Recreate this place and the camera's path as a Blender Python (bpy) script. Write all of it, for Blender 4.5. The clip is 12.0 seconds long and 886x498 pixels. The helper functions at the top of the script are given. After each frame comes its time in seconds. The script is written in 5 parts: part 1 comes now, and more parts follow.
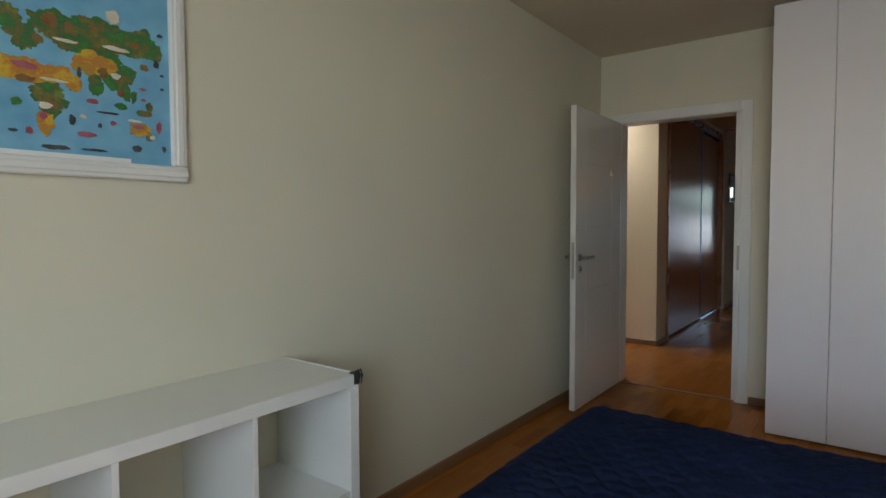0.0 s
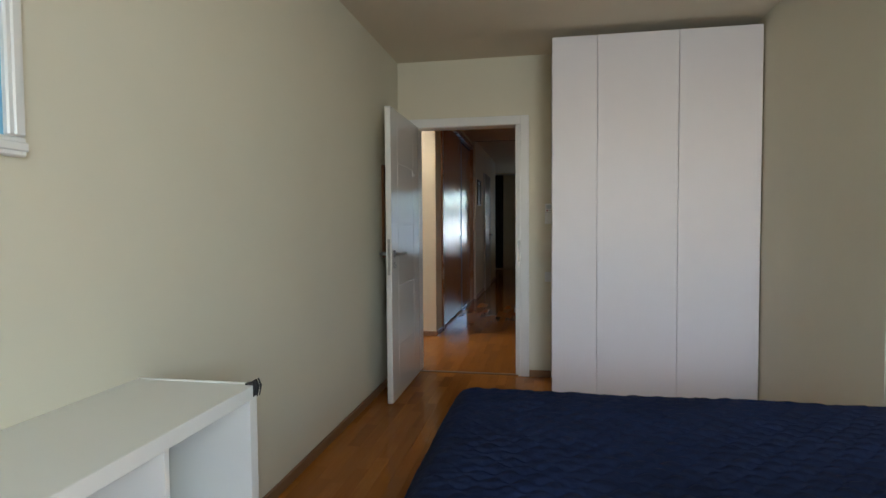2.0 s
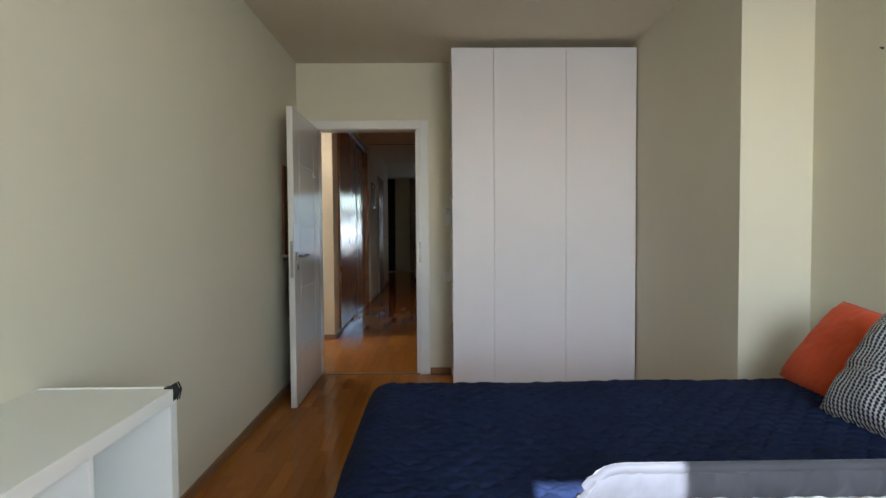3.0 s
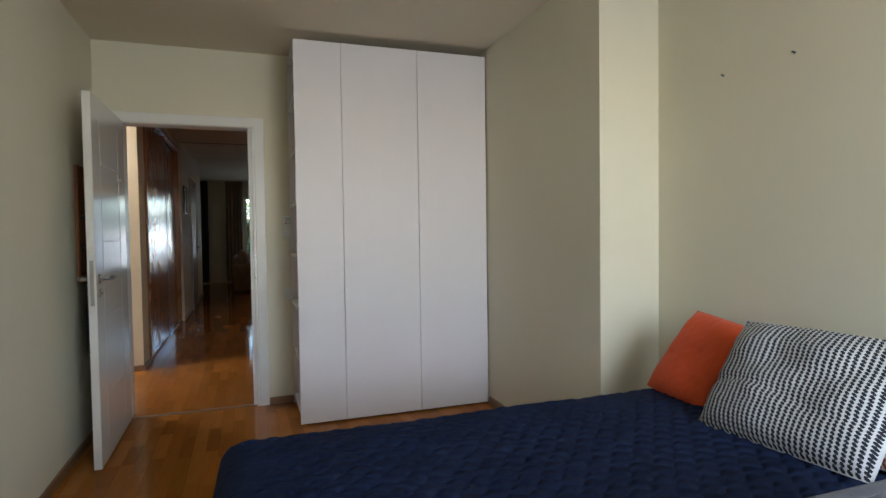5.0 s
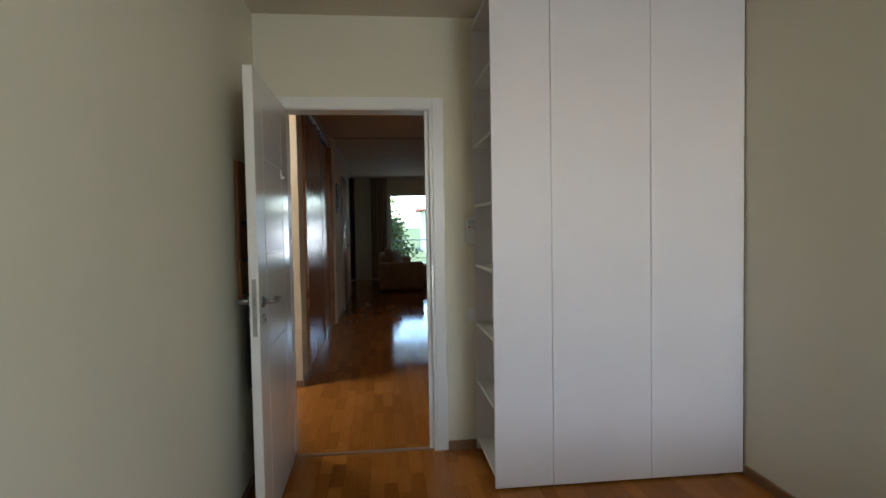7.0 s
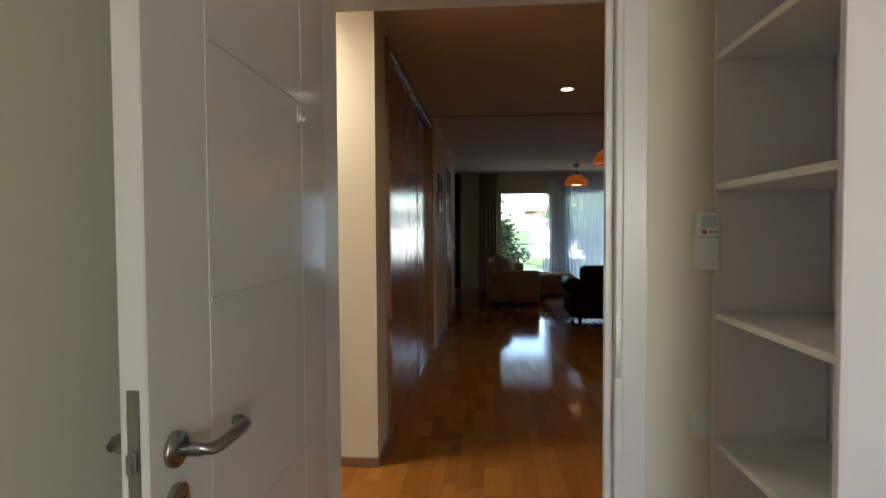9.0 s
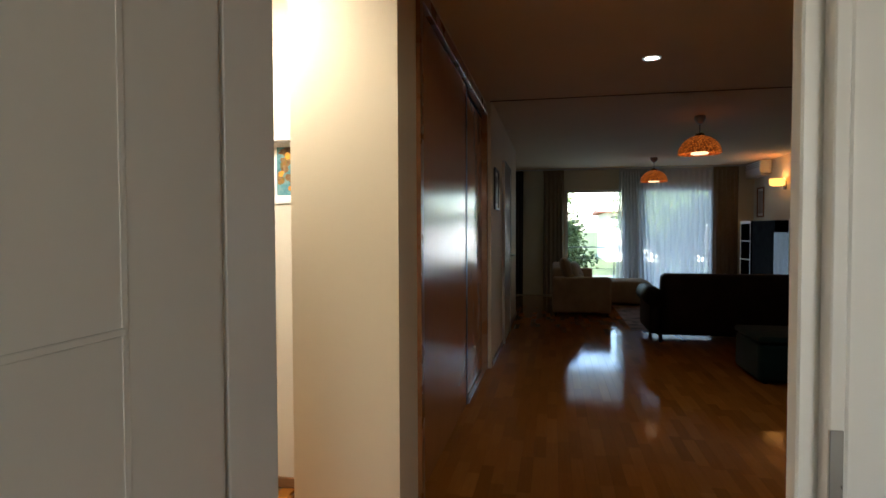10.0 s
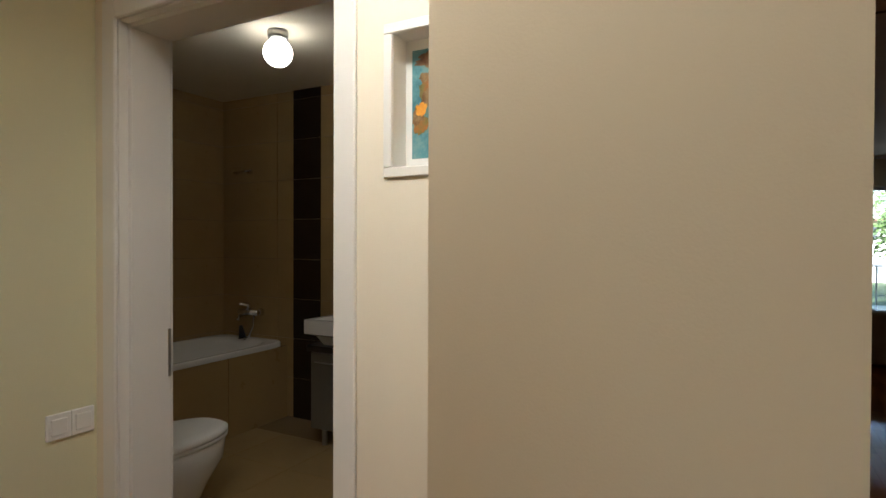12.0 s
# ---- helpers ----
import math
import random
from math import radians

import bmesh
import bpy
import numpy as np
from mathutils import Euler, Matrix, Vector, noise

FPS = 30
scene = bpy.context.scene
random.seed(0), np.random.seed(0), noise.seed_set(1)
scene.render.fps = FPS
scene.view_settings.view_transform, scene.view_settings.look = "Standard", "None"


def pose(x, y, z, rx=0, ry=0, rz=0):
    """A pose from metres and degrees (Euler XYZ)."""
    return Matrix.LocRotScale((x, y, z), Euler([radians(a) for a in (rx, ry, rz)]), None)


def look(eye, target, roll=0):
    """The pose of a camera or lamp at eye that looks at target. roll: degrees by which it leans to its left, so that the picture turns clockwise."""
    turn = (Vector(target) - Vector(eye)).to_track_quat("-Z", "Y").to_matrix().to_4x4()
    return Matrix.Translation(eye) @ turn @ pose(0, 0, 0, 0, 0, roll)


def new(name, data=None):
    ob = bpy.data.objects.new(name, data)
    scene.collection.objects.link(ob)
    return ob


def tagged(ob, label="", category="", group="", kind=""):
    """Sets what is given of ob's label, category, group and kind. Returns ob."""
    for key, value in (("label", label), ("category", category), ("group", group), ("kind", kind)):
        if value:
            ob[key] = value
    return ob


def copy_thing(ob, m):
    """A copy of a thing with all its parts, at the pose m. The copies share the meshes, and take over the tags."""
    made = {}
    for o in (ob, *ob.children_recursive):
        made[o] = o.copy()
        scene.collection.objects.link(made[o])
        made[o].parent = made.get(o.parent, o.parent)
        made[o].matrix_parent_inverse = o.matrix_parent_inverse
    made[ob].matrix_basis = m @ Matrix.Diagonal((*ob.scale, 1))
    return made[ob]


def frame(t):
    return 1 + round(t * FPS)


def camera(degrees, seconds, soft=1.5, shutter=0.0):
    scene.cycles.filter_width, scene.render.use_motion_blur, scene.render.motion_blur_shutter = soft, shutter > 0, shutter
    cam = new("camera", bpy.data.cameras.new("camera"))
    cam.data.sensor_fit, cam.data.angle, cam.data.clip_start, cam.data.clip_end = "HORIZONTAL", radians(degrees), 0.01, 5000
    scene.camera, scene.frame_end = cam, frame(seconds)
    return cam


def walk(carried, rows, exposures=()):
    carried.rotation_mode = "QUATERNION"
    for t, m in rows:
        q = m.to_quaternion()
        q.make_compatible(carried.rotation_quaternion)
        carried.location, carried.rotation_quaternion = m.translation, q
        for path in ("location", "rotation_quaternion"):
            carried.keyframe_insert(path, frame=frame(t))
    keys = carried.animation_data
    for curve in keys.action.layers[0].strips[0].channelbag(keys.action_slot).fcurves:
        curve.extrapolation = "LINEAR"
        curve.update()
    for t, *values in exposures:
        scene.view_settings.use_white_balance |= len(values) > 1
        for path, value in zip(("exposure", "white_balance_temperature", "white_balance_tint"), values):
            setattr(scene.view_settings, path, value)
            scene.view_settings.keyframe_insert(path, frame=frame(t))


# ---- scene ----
cam = camera(76.7, 12.0)
PATH = [
    (0, (0.142, 0.097, 1.244), (-1.059, 1.693, 1.154), -0.2),
    (0.5, (0.048, 0.105, 1.241), (-0.973, 1.823, 1.156), -0.4),
    (1, (-0.086, 0.072, 1.226), (-0.866, 1.912, 1.136), -0.4),
    (1.5, (-0.225, 0.011, 1.209), (-0.756, 1.937, 1.125), -0.3),
    (2, (-0.338, -0.098, 1.21), (-0.7, 1.867, 1.126), -0.4),
    (2.5, (-0.402, -0.165, 1.205), (-0.569, 1.826, 1.125), -0.4),
    (3, (-0.434, -0.189, 1.198), (-0.401, 1.81, 1.124), -0.4),
    (3.5, (-0.441, -0.19, 1.197), (-0.216, 1.795, 1.125), -0.4),
    (5.3, (-0.638, 0.234, 1.275), (0.042, 2.114, 1.204), -0.8),
    (5.5, (-0.659, 0.292, 1.292), (0.019, 2.172, 1.213), -0.8),
    (6, (-0.711, 0.479, 1.323), (-0.072, 2.372, 1.234), -0.8),
    (6.5, (-0.76, 0.772, 1.343), (-0.295, 2.715, 1.258), -1.0),
    (7, (-0.839, 1.119, 1.327), (-0.621, 3.106, 1.246), -1.0),
    (7.5, (-0.902, 1.5, 1.34), (-0.823, 3.497, 1.26), -0.7),
    (9.3, (-0.903, 3.041, 1.329), (-1.11, 5.029, 1.261), -0.3),
    (9.5, (-0.89, 3.183, 1.335), (-1.136, 5.166, 1.266), -0.3),
    (10, (-0.883, 3.618, 1.329), (-1.269, 5.579, 1.267), -0.2),
    (10.5, (-0.974, 4.068, 1.33), (-1.481, 6.002, 1.271), -0.0),
    (11, (-1.091, 4.551, 1.326), (-1.715, 6.451, 1.279), -0.0),
    (11.5, (-1.318, 4.928, 1.328), (-2.098, 6.769, 1.28), 0.4),
    (12, (-1.628, 5.223, 1.327), (-2.567, 6.989, 1.305), 0.2),
]
EXPOSURES = [(t, 2.68 + d, k, 10) for t, d, k in ((0.0, -0.65, 5650), (0.5, -0.55, 5650), (1.0, -0.42, 5650), (1.5, -0.25, 5650), (2.0, -0.1, 5650), (2.5, 0.0, 5650), (6.0, 0.0, 5650), (7.5, -0.18, 5700), (9.0, 0.1, 6050), (9.5, 0.18, 6100), (10.0, 0.12, 6150), (10.5, 0.12, 5850), (11.0, -0.12, 5550), (11.5, -0.32, 5600), (12.0, -0.56, 5750))]
L_BED, L_LIV = 6.6, 0.65      # watts of the daylight in the window openings
walk(cam, [(t, look(eye, target, roll)) for t, eye, target, roll in PATH], EXPOSURES)

# ---- world, sun, large lights ----
world = bpy.data.worlds.new("sky")
scene.world = world
world.use_nodes = True
wn = world.node_tree.nodes
sky = wn.new("ShaderNodeTexSky")
sky.sky_type, sky.sun_disc = "NISHITA", False
SUN_EL, SUN_AZ = 37.0, 3.0      # light travels towards +y and a little to +x
sky.sun_elevation, sky.sun_rotation = radians(SUN_EL), radians(180 + SUN_AZ)
world.node_tree.links.new(sky.outputs[0], wn["Background"].inputs[0])
wn["Background"].inputs[1].default_value = 0.15
sun_data = bpy.data.lights.new("sun", "SUN")
sun_data.energy, sun_data.angle, sun_data.color = 5.0, radians(0.5), (1.0, 0.95, 0.87)
sun = new("sun", sun_data)
way = Vector((math.sin(radians(SUN_AZ)) * math.cos(radians(SUN_EL)), math.cos(radians(SUN_AZ)) * math.cos(radians(SUN_EL)), -math.sin(radians(SUN_EL))))
sun.rotation_mode = "QUATERNION"
sun.rotation_quaternion = way.to_track_quat("-Z", "Y")


def lamp(name, kind, at, energy, color, size=0.1, size_y=None, target=None, spot=60, blend=0.7):
    data = bpy.data.lights.new(name, kind)
    data.energy, data.color = energy, color
    if kind == "AREA":
        data.size = size
        if size_y:
            data.shape, data.size_y = "RECTANGLE", size_y
    else:
        data.shadow_soft_size = size
    if kind == "SPOT":
        data.spot_size, data.spot_blend = radians(spot), blend
    ob = new(name, data)
    ob.matrix_world = look(at, target) if target else Matrix.Translation(at)
    return ob


# daylight standing in the window openings
lamp("bedroom_daylight", "AREA", (0.6, -1.16, 1.6), L_BED, (0.93, 1.0, 0.98), 1.1, 1.3, (0.6, 3, 1.5))
lamp("living_daylight", "AREA", (-0.04, 15.47, 1.15), L_LIV, (0.60, 0.80, 1.0), 1.1, 1.95, (-0.04, 9, 0.2))
lamp("living_daylight", "AREA", (1.53, 15.49, 1.15), L_LIV * 1.8, (0.62, 0.80, 1.0), 1.25, 1.95, (1.53, 9, 1.15))
# lamps that are switched on
lamp("lobby_downlight_beam", "SPOT", (-2.3, 5.62, 2.53), 29.5, (1.0, 0.90, 0.74), 0.24, None, (-1.85, 6.3, 1.0), 166, 1.0)
lamp("hall_downlight_beam", "SPOT", (-0.2, 7.85, 2.53), 3.4, (1.0, 0.88, 0.70), 0.05, None, (-0.2, 7.85, 0.2), 110, 0.9)
lamp("globe_glow", "POINT", (-3.85, 7.49, 2.355), 1.25, (1.0, 0.84, 0.6), 0.07)
lamp("bath_downlight_beam", "SPOT", (-3.78, 8.0, 2.44), 1.2, (1.0, 0.84, 0.58), 0.03, None, (-3.78, 8.0, 0), 110)
lamp("pendant_bulb", "POINT", (0.71, 10.3, 2.28), 0.12, (1.0, 0.6, 0.28), 0.11)
lamp("pendant_bulb", "POINT", (0.83, 13.9, 2.28), 0.12, (1.0, 0.6, 0.28), 0.11)
lamp("sconce_bulb", "POINT", (2.82, 14.0, 2.15), 0.3, (1.0, 0.66, 0.3), 0.02)

# ---- materials ----


class Graph:
    """A small helper round a node tree."""

    def __init__(self, name):
        self.m = bpy.data.materials.new(name)
        self.m.use_nodes = True
        self.t = self.m.node_tree
        self.b = self.t.nodes["Principled BSDF"]

    def n(self, kind, **sets):
        node = self.t.nodes.new(kind)
        for k, v in sets.items():
            node.inputs[k].default_value = v
        return node

    def link(self, a, b):
        self.t.links.new(a, b)

    def noise(self, scale, detail=4, rough=0.55, stretch=(1, 1, 1), space="Object"):
        co, mp = self.n("ShaderNodeTexCoord"), self.n("ShaderNodeMapping")
        mp.inputs["Scale"].default_value = stretch
        self.link(co.outputs[space], mp.inputs["Vector"])
        no = self.n("ShaderNodeTexNoise", Scale=scale, Detail=detail, Roughness=rough)
        self.link(mp.outputs[0], no.inputs["Vector"])
        return no.outputs["Fac"]

    def ramp(self, fac, *stops):
        r = self.n("ShaderNodeValToRGB")
        els = r.color_ramp.elements
        while len(els) < len(stops):
            els.new(0.5)
        for e, (p, c) in zip(els, stops):
            e.position, e.color = p, (*c, 1) if len(c) == 3 else c
        self.link(fac, r.inputs[0])
        return r.outputs[0]

    def mix(self, fac, a, b, blend="MIX"):
        x = self.t.nodes.new("ShaderNodeMix")
        x.data_type, x.blend_type = "RGBA", blend
        for sock, v in ((x.inputs[0], fac), (x.inputs[6], a), (x.inputs[7], b)):
            if hasattr(v, "links"):
                self.link(v, sock)
            else:
                sock.default_value = v if not isinstance(v, tuple) else (*v, 1)
        return x.outputs[2]

    def math(self, op, a, b=0.0):
        x = self.t.nodes.new("ShaderNodeMath")
        x.operation = op
        for sock, v in zip(x.inputs, (a, b)):
            if hasattr(v, "links"):
                self.link(v, sock)
            else:
                sock.default_value = v
        return x.outputs[0]

    def bump(self, height, strength=0.2, distance=0.002):
        b = self.n("ShaderNodeBump", Strength=strength, Distance=distance)
        self.link(height, b.inputs["Height"])
        self.link(b.outputs[0], self.b.inputs["Normal"])

    def set(self, **sets):
        for k, v in sets.items():
            sock = self.b.inputs[k.replace("_", " ")]
            if hasattr(v, "links"):
                self.link(v, sock)
            else:
                sock.default_value = (*v, 1) if isinstance(v, tuple) else v
        return self.m


def paint(name, col, rough=0.75, var=0.06, grain=180, bump=0.12, big=1.2, spec=0.4):
    g = Graph(name)
    dark, lite = tuple(c * (1 - var) for c in col), tuple(min(1, c * (1 + var)) for c in col)
    c = g.ramp(g.noise(big, 5), (0.3, dark), (0.7, lite))
    fine = g.noise(grain, 3)
    c = g.mix(0.08, c, g.ramp(fine, (0.3, dark), (0.7, lite)))
    if bump:
        g.bump(fine, bump)
    r = g.ramp(g.noise(7, 3), (0.3, (rough * 0.9,) * 3), (0.7, (min(1, rough * 1.08),) * 3))
    return g.set(Base_Color=c, Roughness=r, Specular_IOR_Level=spec)


def wood(name, a, b, rough=0.3, grain=(30, 2.0, 30), coat=0.0, spec=0.5, bump=0.06, spread=0.0):
    g = Graph(name)
    oi, geo = g.n("ShaderNodeObjectInfo"), g.n("ShaderNodeNewGeometry")
    rnd = g.math("FRACT", g.math("ADD", oi.outputs["Random"], geo.outputs["Random Per Island"]))
    gr = g.noise(1.0, 6, 0.6, grain)
    c = g.mix(g.math("ADD", g.math("MULTIPLY", gr, 1 - spread), g.math("MULTIPLY", g.math("FRACT", g.math("MULTIPLY", rnd, 7.31)), spread)), a, b)
    c = g.mix(g.math("MULTIPLY", rnd, 0.75), c, g.mix(0.55, c, tuple(x * 0.45 for x in a)))
    fine = g.noise(4.0, 5, 0.65, grain)
    c = g.mix(g.math("MULTIPLY", fine, 0.25), c, tuple(x * 0.4 for x in a))
    g.bump(fine, bump, 0.001)
    r = g.ramp(g.noise(5, 4), (0.25, (rough * 0.82,) * 3), (0.75, (rough * 1.25,) * 3))
    m = g.set(Base_Color=c, Roughness=r, Specular_IOR_Level=spec)
    if coat:
        g.set(Coat_Weight=coat, Coat_Roughness=rough * 0.5)
    return m


def metal(name, col, rough=0.28):
    g = Graph(name)
    r = g.ramp(g.noise(40, 3), (0.3, (rough * 0.8,) * 3), (0.7, (rough * 1.2,) * 3))
    return g.set(Base_Color=col, Metallic=1.0, Roughness=r)


def fabric(name, col, var=0.2, rough=0.9, scale=450, bump=0.35, sheen=0.2):
    g = Graph(name)
    weave = g.noise(scale, 2)
    c = g.mix(g.ramp(g.noise(6, 4), (0.3, (0, 0, 0)), (0.7, (1, 1, 1))), tuple(x * (1 - var) for x in col), tuple(min(1, x * (1 + var)) for x in col))
    c = g.mix(g.math("MULTIPLY", weave, 0.35), c, tuple(x * 0.55 for x in col))
    g.bump(weave, bump, 0.002)
    return g.set(Base_Color=c, Roughness=rough, Sheen_Weight=sheen, Specular_IOR_Level=0.2)


def glow(name, col, strength):
    g = Graph(name)
    return g.set(Base_Color=col, Emission_Color=col, Emission_Strength=strength, Roughness=0.4)


M_WALL = paint("cream_wall_paint", (0.712, 0.668, 0.53), 0.82, 0.03, 260, 0.15)
# M_WARM is browner and M_PALE lighter than M_WALL, matched wall by wall
M_WARM = paint("warm_cream_wall_tone", (0.73, 0.62, 0.44), 0.8, 0.03, 260, 0.15)
M_LIME = paint("pale_yellow_wall_paint", (0.66, 0.645, 0.45), 0.8, 0.03, 260, 0.15)
M_PALE = paint("light_cream_wall_tone", (0.79, 0.725, 0.60), 0.8, 0.03, 260, 0.15)
# cream, deepened to hold the warm bounce off the parquet in its colour
M_CEILH = paint("cream_ceiling_warm_bounce", (0.76, 0.60, 0.39), 0.9, 0.03, 200, 0.1)
M_CEIL = paint("white_ceiling_paint", (0.71, 0.64, 0.51), 0.9, 0.03, 200, 0.1)
M_TRIM = paint("white_lacquer_trim", (0.78, 0.77, 0.74), 0.32, 0.02, 90, 0.03)
M_LEAF = paint("white_lacquer_door", (0.74, 0.72, 0.68), 0.13, 0.02, 60, 0.01, spec=0.6)
M_WARD = paint("white_foil_wardrobe", (0.80, 0.765, 0.79), 0.5, 0.02, 120, 0.03)
M_SHELF = paint("white_laminate", (0.80, 0.80, 0.76), 0.35, 0.03, 120, 0.02)
M_FLOOR = wood("oak_parquet_lacquer", (0.31, 0.105, 0.016), (0.57, 0.225, 0.042), 0.085, (60, 4, 60), 0.0, 0.10, 0.015, 0.42)
M_GAP = paint("parquet_joint", (0.10, 0.045, 0.015), 0.6, 0.1, 100, 0)
M_SKIRT = wood("oak_skirting", (0.26, 0.13, 0.055), (0.38, 0.21, 0.10), 0.35, (8, 8, 60))
M_CLOSET = wood("varnished_cherry_veneer", (0.46, 0.175, 0.045), (0.58, 0.25, 0.08), 0.2, (40, 40, 2.2), 0.0, 0.32)
M_FRAME = wood("varnished_cherry_frame", (0.30, 0.115, 0.03), (0.42, 0.18, 0.055), 0.28, (40, 40, 2.5))
M_STEEL = metal("brushed_steel", (0.40, 0.39, 0.37), 0.34)
M_CHROME = metal("chrome", (0.75, 0.75, 0.76), 0.1)
M_BLACKP = paint("black_plastic", (0.02, 0.02, 0.022), 0.4, 0.2, 120, 0.1)
M_WHITEP = paint("white_plastic", (0.76, 0.76, 0.74), 0.4, 0.02, 90, 0.02)
M_GREYP = paint("grey_plastic", (0.30, 0.32, 0.33), 0.4, 0.05, 90, 0.02)
M_LCD = paint("pale_display", (0.54, 0.58, 0.60), 0.2, 0.03, 60, 0)
M_NAVY = fabric("navy_quilted_cotton", (0.0100, 0.0170, 0.050), 0.25, 0.75, 500, 0.35, 0.0)
M_NAVY.node_tree.nodes["Principled BSDF"].inputs["Specular IOR Level"].default_value = 0.09
M_ORANGE = fabric("orange_velvet", (0.68, 0.10, 0.03), 0.05, 0.95, 600, 0.3, 0.1)
M_GREYF = fabric("grey_polyester", (0.064, 0.067, 0.082), 0.15, 0.7, 500, 0.25, 0.2)
M_WHITEF = fabric("white_piping", (0.75, 0.75, 0.74), 0.05, 0.8, 500, 0.2, 0.1)
M_SHEET = fabric("pale_sheet", (0.6, 0.6, 0.58), 0.05, 0.9, 400, 0.2, 0.1)
M_BEIGE = fabric("beige_upholstery", (0.44, 0.33, 0.22), 0.15, 0.92, 300, 0.4, 0.2)
M_DARKF = fabric("dark_brown_leather", (0.018, 0.012, 0.010), 0.3, 0.5, 120, 0.3, 0.0)
M_TEAL = fabric("dark_teal_felt", (0.005, 0.024, 0.027), 0.25, 0.95, 300, 0.4, 0.1)
M_DRAPE = fabric("beige_drape", (0.30, 0.24, 0.17), 0.1, 0.9, 300, 0.25, 0.2)
M_DARKDRAPE = fabric("dark_drape", (0.03, 0.028, 0.03), 0.1, 0.9, 300, 0.25, 0.2)
M_TILE = paint("beige_ceramic_tile", (0.40, 0.28, 0.125), 0.3, 0.07, 30, 0.03, 2.5)
M_TILEF = paint("beige_floor_tile", (0.32, 0.225, 0.10), 0.35, 0.08, 30, 0.04, 2.5)
M_DTILE = paint("dark_brown_tile", (0.030, 0.020, 0.014), 0.25, 0.2, 30, 0.03, 2.5)
M_GROUT = paint("tile_grout", (0.21, 0.15, 0.075), 0.9, 0.08, 120, 0.1)
M_CERAM = paint("white_ceramic", (0.80, 0.80, 0.78), 0.08, 0.01, 20, 0)
M_GREYC = paint("grey_vanity_lacquer", (0.15, 0.135, 0.11), 0.3, 0.05, 60, 0.03)
M_DWOOD = wood("black_brown_wood", (0.014, 0.010, 0.008), (0.03, 0.02, 0.014), 0.35, (6, 6, 40))
M_BWOOD = wood("brown_board", (0.26, 0.10, 0.035), (0.36, 0.16, 0.06), 0.5, (20, 20, 3))
M_OUTW = paint("outer_render", (0.78, 0.76, 0.72), 0.9, 0.06, 60, 0.2)
M_GLOBE = glow("lit_opal_glass", (1.0, 0.93, 0.78), 3.0)
M_BLACKM = paint("matt_black_brown", (0.0035, 0.003, 0.003), 0.8, 0.25, 60, 0.05, spec=0.04)
M_DGLASS = paint("dark_reflective_glass", (0.02, 0.025, 0.03), 0.06, 0.1, 20, 0, spec=0.5)
M_BULB = glow("lit_bulb", (1.0, 0.70, 0.34), 0.28)
M_SPOT = glow("lit_spot_lens", (1.0, 0.9, 0.72), 1.3)
g = Graph("mirror_glass")
M_MIRROR = g.set(Base_Color=(0.8, 0.8, 0.8), Metallic=1.0, Roughness=0.02)
g = Graph("clear_glass")
M_GLASS = g.set(Base_Color=(1, 1, 1), Roughness=0.0, Transmission_Weight=1.0, IOR=1.45)
# wicker-like shade; emission stands in for the bulb's light coming through
g = Graph("lit_capiz_shade")
v = g.n("ShaderNodeTexVoronoi", Scale=55.0)
co = g.n("ShaderNodeTexCoord")
g.link(co.outputs["Object"], v.inputs["Vector"])
cc = g.ramp(v.outputs["Distance"], (0.1, (0.90, 0.26, 0.035)), (0.45, (0.42, 0.085, 0.010)), (0.75, (0.16, 0.03, 0.004)))
g.link(cc, g.b.inputs["Emission Color"])
M_SHADE = g.set(Base_Color=cc, Roughness=0.5, Emission_Strength=0.07)
M_SCON = glow("lit_amber_glass", (1.0, 0.42, 0.08), 0.42)
# sheer curtain
g = Graph("white_sheer")
tr, tl, mx, df = g.n("ShaderNodeBsdfTransparent"), g.n("ShaderNodeBsdfTranslucent"), g.n("ShaderNodeMixShader"), g.n("ShaderNodeMixShader")
g.set(Base_Color=(0.8, 0.82, 0.86), Roughness=0.9)
tl.inputs[0].default_value = (0.82, 0.87, 0.95, 1)
g.link(g.b.outputs[0], df.inputs[1]), g.link(tl.outputs[0], df.inputs[2])
df.inputs[0].default_value = 0.6
g.link(g.ramp(g.noise(300, 2), (0.35, (0.56,) * 3), (0.65, (0.76,) * 3)), mx.inputs[0])
g.link(tr.outputs[0], mx.inputs[1]), g.link(df.outputs[0], mx.inputs[2])
g.link(mx.outputs[0], g.t.nodes["Material Output"].inputs["Surface"])
M_SHEER = g.m
# mesh of the bed guard: fine holes
g = Graph("white_mesh_net")
tr, mx = g.n("ShaderNodeBsdfTransparent"), g.n("ShaderNodeMixShader")
v = g.n("ShaderNodeTexVoronoi", Scale=520.0)
co = g.n("ShaderNodeTexCoord")
g.link(co.outputs["Object"], v.inputs["Vector"])
g.set(Base_Color=(0.58, 0.61, 0.65), Roughness=0.8)
g.link(g.ramp(v.outputs["Distance"], (0.2, (0.62,) * 3), (0.5, (0.95,) * 3)), mx.inputs[0])
g.link(tr.outputs[0], mx.inputs[1]), g.link(g.b.outputs[0], mx.inputs[2])
g.link(mx.outputs[0], g.t.nodes["Material Output"].inputs["Surface"])
M_NET = g.m


